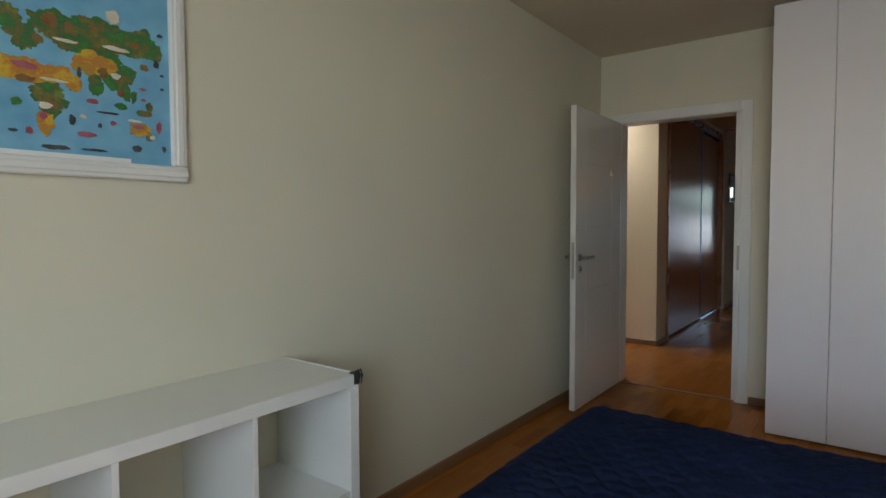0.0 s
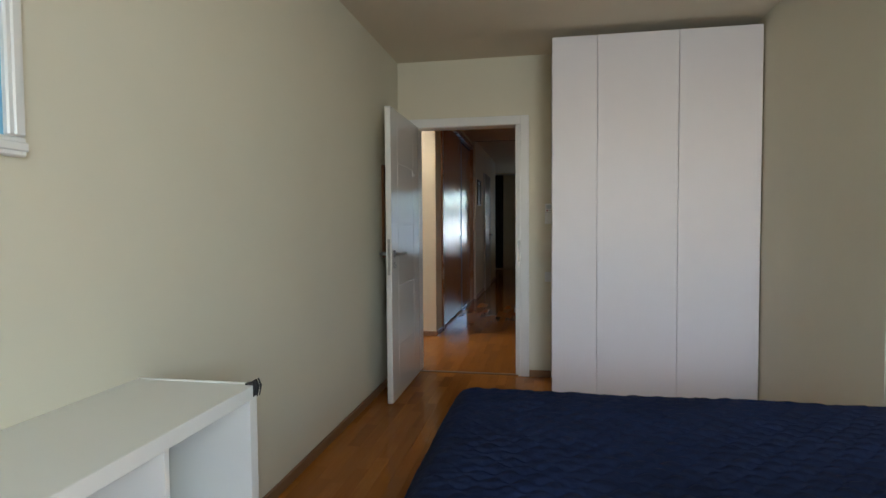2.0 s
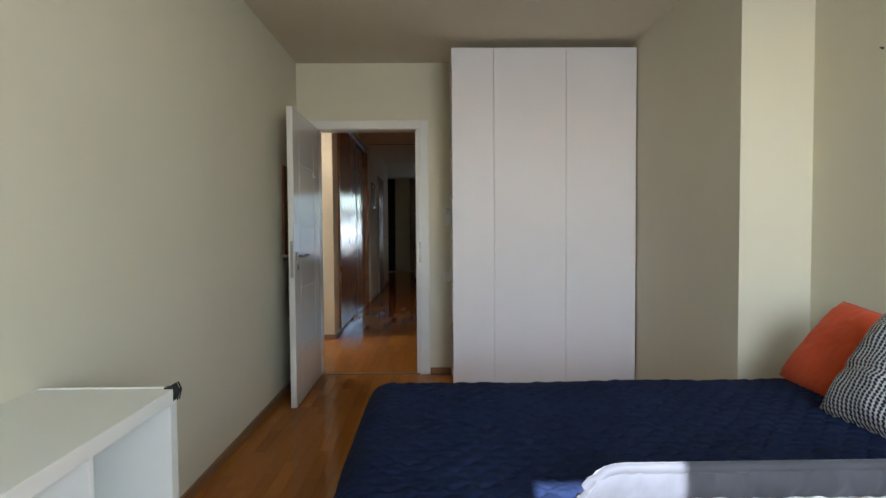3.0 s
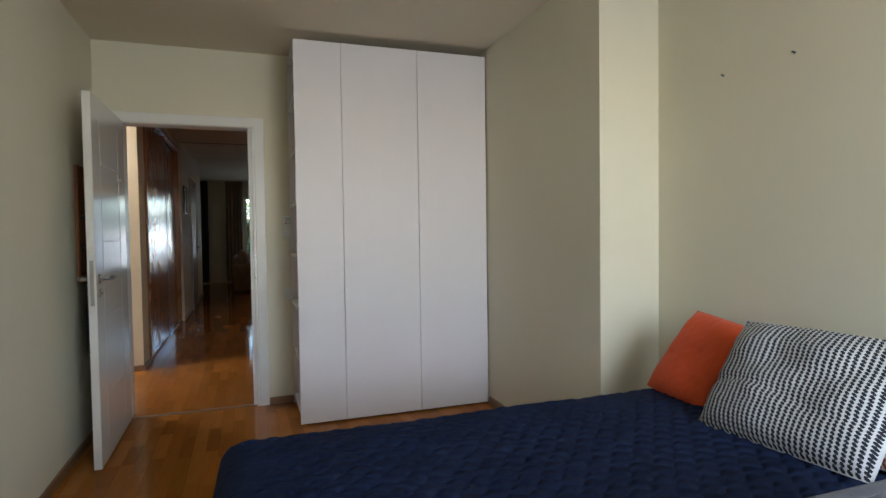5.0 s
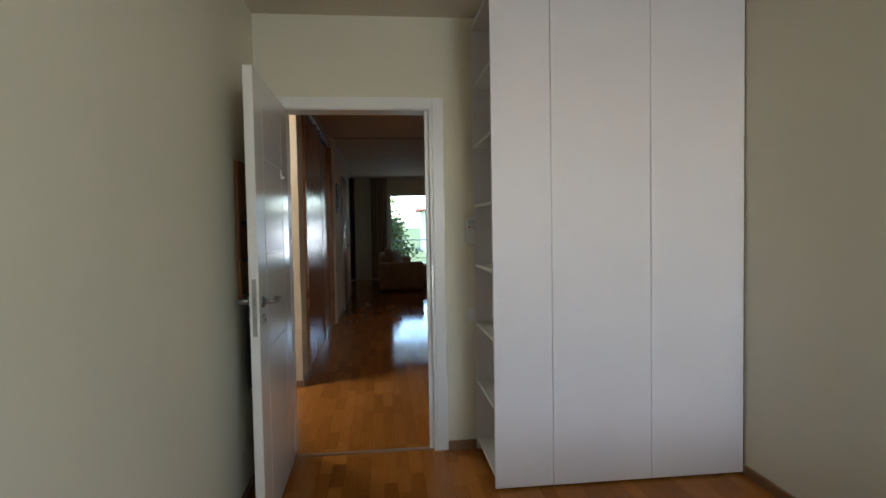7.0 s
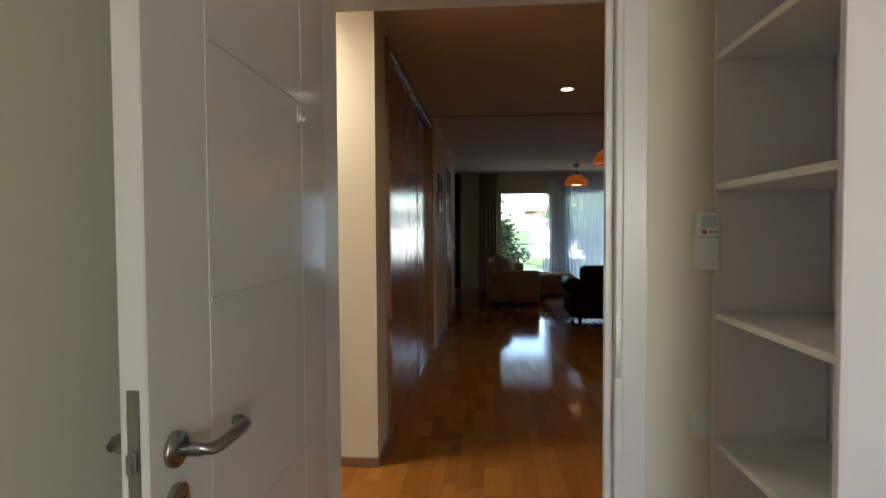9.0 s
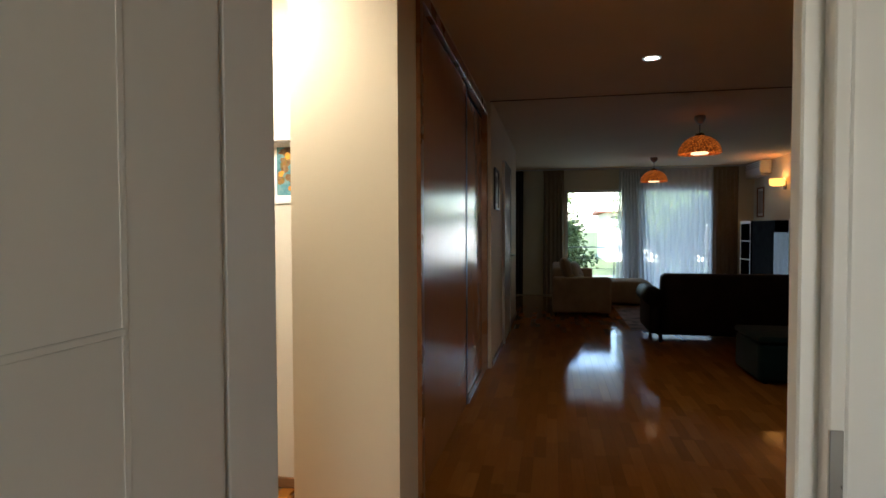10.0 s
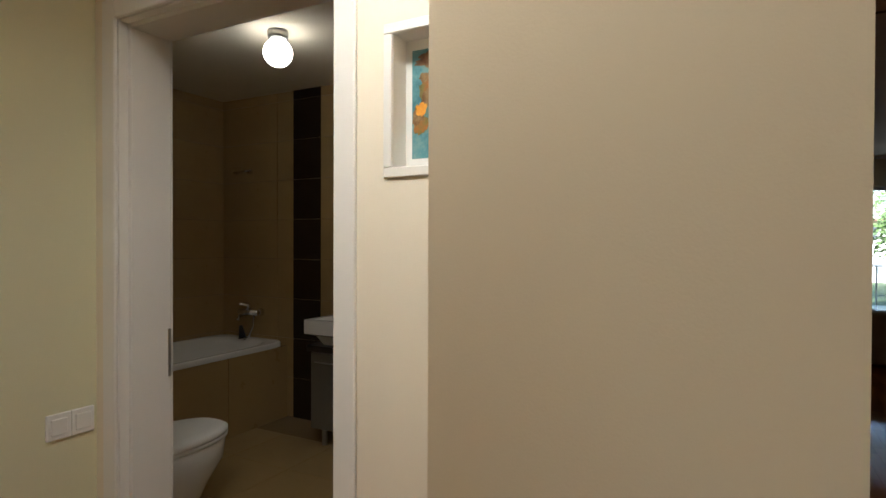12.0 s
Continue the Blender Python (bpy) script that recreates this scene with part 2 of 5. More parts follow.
def zigzag(name, dark, lite):
    """Small woven houndstooth rows from the cloth's own coordinates."""
    g = Graph(name)
    co, sep = g.n("ShaderNodeUVMap"), g.n("ShaderNodeSeparateXYZ")
    g.link(co.outputs[0], sep.inputs[0])
    u = g.math("MULTIPLY", sep.outputs[0], 31.0)
    w = g.math("MULTIPLY", sep.outputs[1], 38.0)
    f = g.math("ABSOLUTE", g.math("SUBTRACT", g.math("FRACT", g.math("ADD", u, g.math("MULTIPLY", g.math("FRACT", w), 0.3))), 0.5))
    lim = g.math("ADD", 0.15, g.math("MULTIPLY", g.math("PINGPONG", w, 0.5), 0.46))
    c = g.mix(g.math("LESS_THAN", f, lim), lite, dark)
    fine = g.noise(500, 2)
    g.bump(fine, 0.3)
    return g.set(Base_Color=g.mix(g.math("MULTIPLY", fine, 0.06), c, (0.2, 0.2, 0.2)), Roughness=0.9)


M_HOUND = zigzag("navy_white_houndstooth", (0.006, 0.007, 0.018), (0.60, 0.61, 0.63))
M_REDH = zigzag("red_white_houndstooth", (0.35, 0.05, 0.03), (0.62, 0.58, 0.54))

# ---- mesh helpers ----


def box(bm, x0, y0, z0, x1, y1, z1, bevel=0.0, seg=1):
    vs = [bm.verts.new((x, y, z)) for z in (z0, z1) for y in (y0, y1) for x in (x0, x1)]
    fs = [bm.faces.new([vs[i] for i in q]) for q in ((0, 2, 3, 1), (4, 5, 7, 6), (0, 1, 5, 4), (2, 6, 7, 3), (0, 4, 6, 2), (1, 3, 7, 5))]
    if bevel:
        es = {e for f in fs for e in f.edges}
        bmesh.ops.bevel(bm, geom=list(es), offset=bevel, segments=seg, affect="EDGES", profile=0.5)
    return bm


def B(*a, **k):
    return box(bmesh.new(), *a, **k)


def tube(bm, pts, r, n=10, cap=True):
    """A round bar along the points."""
    rings = []
    for i, p in enumerate(pts):
        p = Vector(p)
        d = Vector(pts[min(i + 1, len(pts) - 1)]) - Vector(pts[max(i - 1, 0)])
        d.normalize()
        s = d.orthogonal() if abs(d.z) < 0.9 else d.cross(Vector((0, 1, 0)))
        s.normalize()
        q = d.cross(s)
        rr = r[i] if isinstance(r, (list, tuple)) else r
        rings.append([bm.verts.new(p + rr * (math.cos(2 * math.pi * k / n) * s + math.sin(2 * math.pi * k / n) * q)) for k in range(n)])
    for a, b in zip(rings, rings[1:]):
        for k in range(n):
            bm.faces.new((a[k], a[(k + 1) % n], b[(k + 1) % n], b[k]))
    if cap:
        bm.faces.new(rings[0][::-1]), bm.faces.new(rings[-1])
    return bm


def lathe(profile, n=28, bm=None, at=(0, 0, 0), sx=1.0, sy=1.0, caps=True):
    """Turned shape round z; profile of (radius, height)."""
    bm = bm or bmesh.new()
    rings = []
    for r, z in profile:
        rings.append([bm.verts.new((at[0] + sx * r * math.cos(2 * math.pi * k / n), at[1] + sy * r * math.sin(2 * math.pi * k / n), at[2] + z)) for k in range(n)])
    for a, b in zip(rings, rings[1:]):
        for k in range(n):
            bm.faces.new((a[k], a[(k + 1) % n], b[(k + 1) % n], b[k]))
    if caps and profile[0][0] > 1e-6:
        bm.faces.new(rings[0][::-1])
    if caps and profile[-1][0] > 1e-6:
        bm.faces.new(rings[-1])
    bmesh.ops.remove_doubles(bm, verts=bm.verts, dist=1e-6)
    return bm


def grid(fn, nu, nv, uv=False):
    """A sheet of points fn(u, v) with u and v from 0 to 1."""
    bm = bmesh.new()
    vs = [[bm.verts.new(fn(i / nu, j / nv)) for j in range(nv + 1)] for i in range(nu + 1)]
    lay = bm.loops.layers.uv.new("uv") if uv else None
    for i in range(nu):
        for j in range(nv):
            f = bm.faces.new((vs[i][j], vs[i + 1][j], vs[i + 1][j + 1], vs[i][j + 1]))
            if uv:
                for lp, (a, b) in zip(f.loops, ((i, j), (i + 1, j), (i + 1, j + 1), (i, j + 1))):
                    lp[lay].uv = (a / nu, b / nv)
    return bm


def part(name, bm, material, parent=None, label="", smooth=False):
    me = bpy.data.meshes.new(name)
    bmesh.ops.recalc_face_normals(bm, faces=bm.faces)
    bm.to_mesh(me)
    bm.free()
    me.materials.append(material)
    if smooth:
        for p in me.polygons:
            p.use_smooth = True
    ob = new(name, me)
    ob.parent = parent
    if label:
        ob["label"] = label
    return ob


def thing(name, at, label, category, group="", rz=0):
    ob = new(name)
    ob.matrix_world = pose(*at, 0, 0, rz)
    ob.empty_display_size = 0.1
    return tagged(ob, label, category, group)


def fixed(name, bm, material, label, category, smooth=False):
    return tagged(part(name, bm, material, None, "", smooth), label, category, "", "structure")


# ---- structure ----
BW, DW, HX = -1.53, 4.38, -1.518          # bedroom's long wall, door wall, hall's closet wall
CB, CH, CL = 2.53, 2.56, 2.60            # ceilings: bedroom, hall, living room

fl = fixed("floor", B(-5.6, -1.3, -0.12, 3.1, 15.7, -0.012), M_GAP, "honey-coloured lacquered oak parquet floor", "floor")

fixed("wall_bedroom_long", B(BW - 0.13, -1.35, 0, BW, DW, CB), M_WALL, "plain cream painted wall behind the shelf", "wall")
bm = B(-3.6, DW, 0, -1.40, 4.53, 2.7)
box(bm, -0.505, DW, 0, 3.1, 4.53, 2.7), box(bm, -1.40, DW, 2.04, -0.505, 4.53, 2.7)
fixed("wall_door", bm, M_WALL, "cream painted wall with the bedroom doorway", "wall")
fixed("wall_pier", B(1.03, 2.47, 0, 1.6, DW - 0.002, CB), M_WALL, "cream painted pier beside the wardrobe", "wall")
fixed("wall_bed_head", B(1.38, -1.35, 0, 1.6, 2.47, CB), M_WALL, "cream painted wall at the head of the bed", "wall")
# unseen back wall: narrow tall slit shapes the sun patch, wide opening gives daylight
bm = B(BW - 0.13, -1.35, 0, -0.325, -1.2, CB)
box(bm, -0.045, -1.35, 0, 0.15, -1.2, CB), box(bm, 1.1, -1.35, 0, 1.38, -1.2, CB)
box(bm, -0.325, -1.35, 2.46, -0.045, -1.2, CB), box(bm, -0.325, -1.35, 0, -0.045, -1.2, 0.9)
box(bm, 0.15, -1.35, 2.20, 1.1, -1.2, CB), box(bm, 0.15, -1.35, 0, 1.1, -1.2, 0.95)
fixed("wall_window", bm, M_WALL, "cream painted wall with the bedroom window", "wall")
# unseen slab, added to keep the wide opening's sun off the bed
fixed("balcony_slab", B(0.06, -3.6, 2.56, 3.2, -1.36, 2.72), M_OUTW, "unseen slab added above the bedroom window to block sun", "balcony")
fixed("ceiling_bedroom", B(BW - 0.13, -1.35, CB, 1.6, DW, CB + 0.2), M_CEIL, "plain matt ceiling of the bedroom", "ceiling")

# hall, lobby, bathroom
fixed("wall_lobby", B(-3.6, 4.53, 0, -3.46, 6.29, 2.7), M_LIME, "pale yellow wall with the light switches", "wall")
bm = B(-5.6, 6.29, 0, -3.36, 6.46, 2.7)
NX0, NX1, NZ0, NZ1, NY = -2.333, -2.025, 1.488, 1.807, 6.352      # niche beside the doorway
box(bm, -2.47, 6.29, 0, NX0, 6.46, 2.7), box(bm, -3.36, 6.29, 2.04, -2.47, 6.46, 2.7)
box(bm, NX0, 6.29, 0, -2.0, 6.46, NZ0), box(bm, NX0, 6.29, NZ1, -2.0, 6.46, 2.7)
box(bm, NX0, NY, NZ0, -2.0, 6.46, NZ1), box(bm, NX1, 6.29, NZ0, -2.0, NY, NZ1)
fixed("wall_bathroom_door", bm, M_PALE, "light cream wall with the bathroom doorway", "wall")
bm = B(-2.0, 5.88, 0, HX, 6.2, 2.7)
box(bm, -2.1, 6.2, 0, -2.0, 9.0, 2.7)
fixed("wall_closet_end", bm, M_WARM, "warm cream end wall of the built-in closet", "wall")
bm = B(-1.62, 9.0, 0, -1.47, 12.62, 2.8)
box(bm, -2.0, 8.98, 0, -1.62, 9.1, 2.8), box(bm, HX - 0.1, 6.2, 2.5, HX, 9.0, 2.7)
fixed("wall_hall", bm, M_WARM, "cream painted hall wall beyond the closet", "wall")
fixed("wall_alcove", B(-3.3, 12.47, 0, -1.62, 12.62, 2.8), M_WALL, "cream wall of the living room's alcove", "wall")
fixed("wall_alcove_side", B(-3.4, 12.47, 0, -3.3, 15.7, 2.8), M_WALL, "cream side wall of the living room", "wall")
fixed("wall_living", B(2.95, 4.53, 0, 3.1, 15.7, 2.8), M_WALL, "cream living room wall with a wall lamp", "wall")
bm = B(-3.3, 15.5, 0, -0.64, 15.7, 2.8)
box(bm, 0.56, 15.5, 0, 0.86, 15.7, 2.8), box(bm, 2.2, 15.5, 0, 2.95, 15.7, 2.8)
box(bm, -0.64, 15.5, 2.18, 0.56, 15.7, 2.8), box(bm, 0.86, 15.5, 2.18, 2.2, 15.7, 2.8)
box(bm, -0.64, 15.5, 0, 0.56, 15.7, 0.12), box(bm, 0.86, 15.5, 0, 2.2, 15.7, 0.12)
fixed("wall_far", bm, M_WALL, "cream wall with two tall windows", "wall")
bm = B(-3.6, 4.53, CH, -2.0, 6.29, CH + 0.2)
box(bm, -2.0, 4.53, CH, 2.95, 8.95, CH + 0.2)
fixed("ceiling_hall", bm, M_CEILH, "plain lowered ceiling of the hall", "ceiling")
fixed("ceiling_joint", B(-1.47, 8.93, CH - 0.006, 2.95, 8.952, CH - 0.0005, bevel=0.001), M_GROUT, "thin strip along the edge of the lowered ceiling", "trim")
fixed("ceiling_living", B(-3.3, 8.95, CL, 2.95, 15.5, CL + 0.2), M_CEILH, "plain ceiling of the living room", "ceiling")

# bathroom shell
BX, BY, BC = -5.38, 8.44, 2.47
fixed("wall_bath_side", B(BX - 0.12, 6.46, 0, BX, BY + 0.12, 2.7), M_GROUT, "beige tiled wall along the bathtub", "wall")
wall_back = fixed("wall_bath_back", B(BX, BY, 0, -2.1, BY + 0.12, 2.7), M_GROUT, "beige tiled bathroom wall with a dark tile strip", "wall")
fixed("ceiling_bathroom", B(BX, 6.46, BC, -2.1, BY, BC + 0.2), M_CEIL, "plain white bathroom ceiling", "ceiling")
bath_floor = fixed("floor_bathroom", B(BX, 6.30, -0.011, -2.1, BY, -0.004), M_GROUT, "beige tiled bathroom floor", "floor")


# skirting boards
def skirting(name, *spans):
    bm = bmesh.new()
    for s in spans:
        x0, y0, x1, y1 = s
        box(bm, x0, y0, 0, x1, y1, 0.055, 0.004)
    return fixed(name, bm, M_SKIRT, "low oak skirting board along the wall", "skirting")


skirting("baseboard_bedroom", (BW, 1.37, BW + 0.016, DW), (-0.468, DW - 0.016, -0.30, DW), (1.014, 2.47, 1.03, 3.8), (BW, DW - 0.016, -1.46, DW))
skirting("baseboard_hall", (-2.012, 5.866, HX + 0.014, 5.88), (HX, 5.88, HX + 0.014, 6.2), (-3.46, 4.55, -3.446, 6.27), (-2.39, 6.276, -2.014, 6.29), (-1.47, 9.07, -1.456, 10.17), (-1.47, 11.2, -1.456, 12.62))


def door_frame(name, x0, x1, y0, y1, top, label, w=0.07, lip=0.012, step=0.0):
    """Lining through the wall and flat casings on both faces; the opening runs x0 to x1."""
    t = 0.035
    ob = thing(name, ((x0 + x1) / 2, y0, 0), label, "door frame")
    ob["kind"] = "structure"
    ox, oy = (x0 + x1) / 2, y0
    back = 0.001 + (0.03 if step else 0.0)
    for a, b in ((x0 - t, x0), (x1, x1 + t)):
        part("jamb", B(a - ox, back, 0, b - ox, y1 - oy - 0.001, top + t, 0.002), M_TRIM, ob)
    part("head", B(x0 - ox, back, top, x1 - ox, y1 - oy - 0.001, top + t, 0.002), M_TRIM, ob)
    if step:
        for a, b in ((x0 - t, x0 - step), (x1 + step, x1 + t)):
            part("rebate", B(a - ox, 0.001, 0, b - ox, back - 0.0005, top + t, 0.002), M_TRIM, ob)
        part("rebate", B(x0 - step - ox, 0.001, top + step, x1 + step - ox, back - 0.0005, top + t, 0.002), M_TRIM, ob)
    for yy in ((-lip, 0.0), (y1 - oy, y1 - oy + lip)):
        s0 = step if yy[0] < 0 else 0.0
        e = 0.004 + s0
        for a, b in ((x0 - w, x0 - e), (x1 + e, x1 + w)):
            part("casing", B(a - ox, yy[0], 0, b - ox, yy[1], top + w, 0.003), M_TRIM, ob)
        part("casing", B(x0 - e - ox, yy[0], top + e, x1 + e - ox, yy[1], top + w, 0.003), M_TRIM, ob)
    return ob


df1 = door_frame("door_frame_1", -1.365, -0.54, DW, 4.53, 2.0, "white lacquered frame of the bedroom doorway")
part("door_stop", B(-0.578 + 0.9525, 0.018, 0, -0.5405 + 0.9525, 0.036, 1.9995, bevel=0.003), M_TRIM, df1)
part("strike_lip", B(-0.554 + 0.9525, -0.0122, 0, -0.5362 + 0.9525, 0.0175, 1.9995, bevel=0.002), M_TRIM, df1)
fr2 = door_frame("door_frame_2", -3.325, -2.505, 6.29, 6.46, 2.0, "white lacquered frame of the bathroom doorway", 0.082, 0.012, 0.014)
sill = fixed("threshold", B(-1.365, DW + 0.01, 0.0, -0.541, DW + 0.05, 0.006, 0.002), M_SKIRT, "thin oak strip across the bedroom doorway", "threshold")


# ---- bedroom ----
def lever(parent, x, y, z, side, along=1):
    """A lever handle with rose and key rose; side is the way it stands off, along the way it points."""
    bm = bmesh.new()
    tube(bm, [(x, y, z), (x + side * 0.008, y, z)], 0.026, 20)
    bend = [(0.012, 0.0), (0.040, 0.0), (0.054, 0.006), (0.060, 0.020), (0.060, 0.098), (0.057, 0.112), (0.047, 0.122), (0.034, 0.124)]
    tube(bm, [(x + side * a, y + along * b, z) for a, b in bend], 0.0098, 12)
    h = part("handle", bm, M_STEEL, parent, "brushed steel lever handle", True)
    bm = tube(bmesh.new(), [(x, y, z - 0.075), (x + side * 0.009, y, z - 0.075)], 0.024, 20)
    part("key_rose", bm, M_STEEL, parent, "brushed steel key rose")
    bm = tube(bmesh.new(), [(x + side * 0.004, y, z - 0.078), (x + side * 0.013, y, z - 0.078)], 0.009, 12)
    part("lock_cylinder", bm, M_CHROME, parent)
    return h


def bedroom_door():
    # hinge line at the origin; the leaf lies along -y, its room face towards +x
    d = thing("open_door", (-1.357, 4.357, 0.008), "white lacquered door leaf standing open into the bedroom", "door", rz=0.4)
    W, H, T = 0.845, 1.995, 0.04
    gz, gy = (0.36, 0.785, 1.21, 1.635), (-0.193, -0.667)
    bm = box(bmesh.new(), -T, -W, 0, 0, 0, H, 0.003)
    leaf = part("leaf", bm, M_LEAF, d)
    bm = bmesh.new()
    for y in gy:
        box(bm, 0, y - 0.005, 0.12, 0.0010, y + 0.005, H - 0.12, 0.0008)
    part("upright_moulding", bm, M_LEAF, d)
    for z in gz:
        part("cross_moulding", box(bmesh.new(), 0, gy[1], z - 0.0045, 0.0026, gy[0], z + 0.0045, 0.0019, 2), M_LEAF, d)
    part("lock_plate", B(-0.028, -W - 0.0025, 0.872, -0.010, -W, 1.112, 0.001), M_STEEL, d, "brushed steel lock plate")
    part("latch", B(-0.026, -W - 0.012, 1.0, -0.014, -W - 0.002, 1.03, 0.003), M_STEEL, d)
    lever(d, 0.0, -W + 0.06, 1.01, 1)
    lever(d, -T, -W + 0.06, 1.01, -1)
    hk = B(0.0, -0.228, 1.580, 0.003, -0.212, 1.622, 0.0012)
    tube(hk, [(0.003, -0.22, 1.600), (0.007, -0.22, 1.586), (0.013, -0.22, 1.583), (0.017, -0.22, 1.592)], 0.004, 8)
    part("coat_hook", hk, M_WHITEP, d, "small white plastic coat hook")
    return d


bedroom_door()
# strike plate on the opposite jamb
tagged(part("strike_plate", B(-0.5535, DW - 0.0142, 0.92, -0.5385, DW - 0.0122, 1.087, bevel=0.0006), M_STEEL), "brushed steel strike plate let into the white jamb", "strike plate")


def wardrobe():
    X0, X1, X2, X3 = -0.298, 0.0, 0.517, 1.022
    YF, YB, H = 3.82, DW - 0.004, 2.475
    w = thing("wardrobe", ((X0 + X3) / 2, YB, 0), "tall white wardrobe with three flush doors and open end shelves", "wardrobe")
    ox, oy = (X0 + X3) / 2, YB

    def L(x0, y0, z0, x1, y1, z1, bv=0.0015):
        return B(x0 - ox, y0 - oy, z0, x1 - ox, y1 - oy, z1, bevel=bv)
    part("carcass", L(X1 + 0.002, YF + 0.02, 0.05, X3, YB, H - 0.002), M_WARD, w)
    part("plinth", L(X1 + 0.01, YF + 0.05, 0, X3 - 0.005, YB, 0.05), M_WARD, w)
    for a, b in ((X1, X2), (X2, X3)):
        part("door", L(a + 0.0013, YF, 0.012, b - 0.0013, YF + 0.019, H), M_WARD, w)
    part("end_panel", L(X0, YF, 0.012, X1 - 0.0013, YF + 0.019, H), M_WARD, w)
    part("shelf_top", L(X0, YF + 0.019, H - 0.02, X1, YB, H), M_WARD, w)
    part("back_panel", L(X0, YB - 0.012, 0.0, X1, YB, H - 0.02), M_WARD, w)
    for i in range(7):
        z = 0.055 + i * 0.344
        part("shelf", L(X0 + 0.004, YF + 0.0195, z, X1, YB - 0.0125, z + 0.018), M_SHELF, w)
    return w


wardrobe()


def cube_shelf():
    """Two rows of four open cubes, thick outer boards."""
    D, W, H = 0.378, 1.47, 0.763
    s = thing("cube_shelf", (BW + 0.002 + D / 2, 1.36 - W / 2, 0), "low white cube shelf, empty, against the long wall", "shelf")
    hx, hy, t, u = D / 2, W / 2, 0.038, 0.016
    part("top_board", B(-hx, -hy, H - t, hx, hy, H, bevel=0.0015), M_SHELF, s)
    part("bottom_board", B(-hx, -hy, 0, hx, hy, t, bevel=0.0015), M_SHELF, s)
    for y in (-hy, hy - t):
        part("side_board", B(-hx, y, t + 0.0005, hx, y + t, H - t - 0.0005, bevel=0.0015), M_SHELF, s)
    c = (W - 2 * t - 3 * u) / 4
    for i in range(3):
        y = -hy + t + (i + 1) * c + i * u
        part("divider", B(-hx + 0.003, y, t, hx - 0.004, y + u, H - t, bevel=0.001), M_SHELF, s)
    for i in range(4):
        y = -hy + t + i * (c + u)
        part("shelf_board", B(-hx + 0.003, y + 0.0005, H / 2 - u / 2, hx - 0.004, y + c - 0.0005, H / 2 + u / 2, bevel=0.001), M_SHELF, s)
    part("edge_strip", B(hx - 0.372, hy - 0.012, H, hx - 0.02, hy - 0.004, H + 0.004, bevel=0.001), M_SHELF, s, "thin white strip along the top's edge")
    return s


cube_shelf()


def corner_guard():
    g = thing("corner_guard", (-1.154, 1.36, 0.763), "crumpled black plastic corner guard on the shelf", "corner guard")
    rng = random.Random(4)
    bm = bmesh.new()
    box(bm, -0.03, -0.03, 0.0, 0.008, 0.004, 0.006, 0.002)
    box(bm, -0.002, -0.03, -0.045, 0.008, 0.004, 0.0, 0.002)
    box(bm, -0.03, 0.0005, -0.045, -0.002, 0.007, 0.0, 0.002)
    part("cap", bm, M_BLACKP, g)
    for i in range(6):
        x, y = 0.004 + rng.uniform(-0.004, 0.004), -0.026 + i * 0.006
        bm = tube(bmesh.new(), [(x - 0.015, y, 0.006), (x + 0.002, y + 0.003, 0.012 + rng.uniform(0, 0.008)), (x + 0.012, y + 0.004, -0.006), (x + 0.007, y, -0.03 - rng.uniform(0, 0.022))], [0.002, 0.004, 0.0045, 0.002], 6)
        part("prong", bm, M_BLACKP, g, "", True)
    g.scale = (0.72, 0.72, 0.72)
    return g


corner_guard()


# bed: base, mattress, quilt
BX0, BX1, BY0, BY1, BT = -0.69, 1.372, 0.90, 2.12, 0.562
bed = thing("bed", ((BX0 + BX1) / 2, (BY0 + BY1) / 2, 0), "bed with a mattress against the cream wall", "bed")
bx, by = (BX0 + BX1) / 2, (BY0 + BY1) / 2
part("base", B(BX0 - bx + 0.03, BY0 - by + 0.02, 0.10, BX1 - bx, BY1 - by - 0.02, 0.32, bevel=0.01), M_DWOOD, bed)
part("mattress", B(BX0 - bx + 0.012, BY0 - by + 0.012, 0.32, BX1 - bx, BY1 - by - 0.012, BT - 0.014, bevel=0.04, seg=3), M_SHEET, bed)
for x in (BX0 - bx + 0.1, BX1 - bx - 0.1):
    for y in (BY0 - by + 0.1, BY1 - by - 0.1):
        part("leg", tube(bmesh.new(), [(x, y, 0), (x, y, 0.10)], [0.02, 0.026], 12), M_DWOOD, bed)


def fall(d, r):
    """Cloth over an edge: how far out and how far down at the length d past the start of the bend."""
    if d <= 0:
        return d, 0.0
    a = min(d / r, math.pi / 2)
    return r * math.sin(a), r * (1 - math.cos(a)) + max(0, d - r * math.pi / 2)


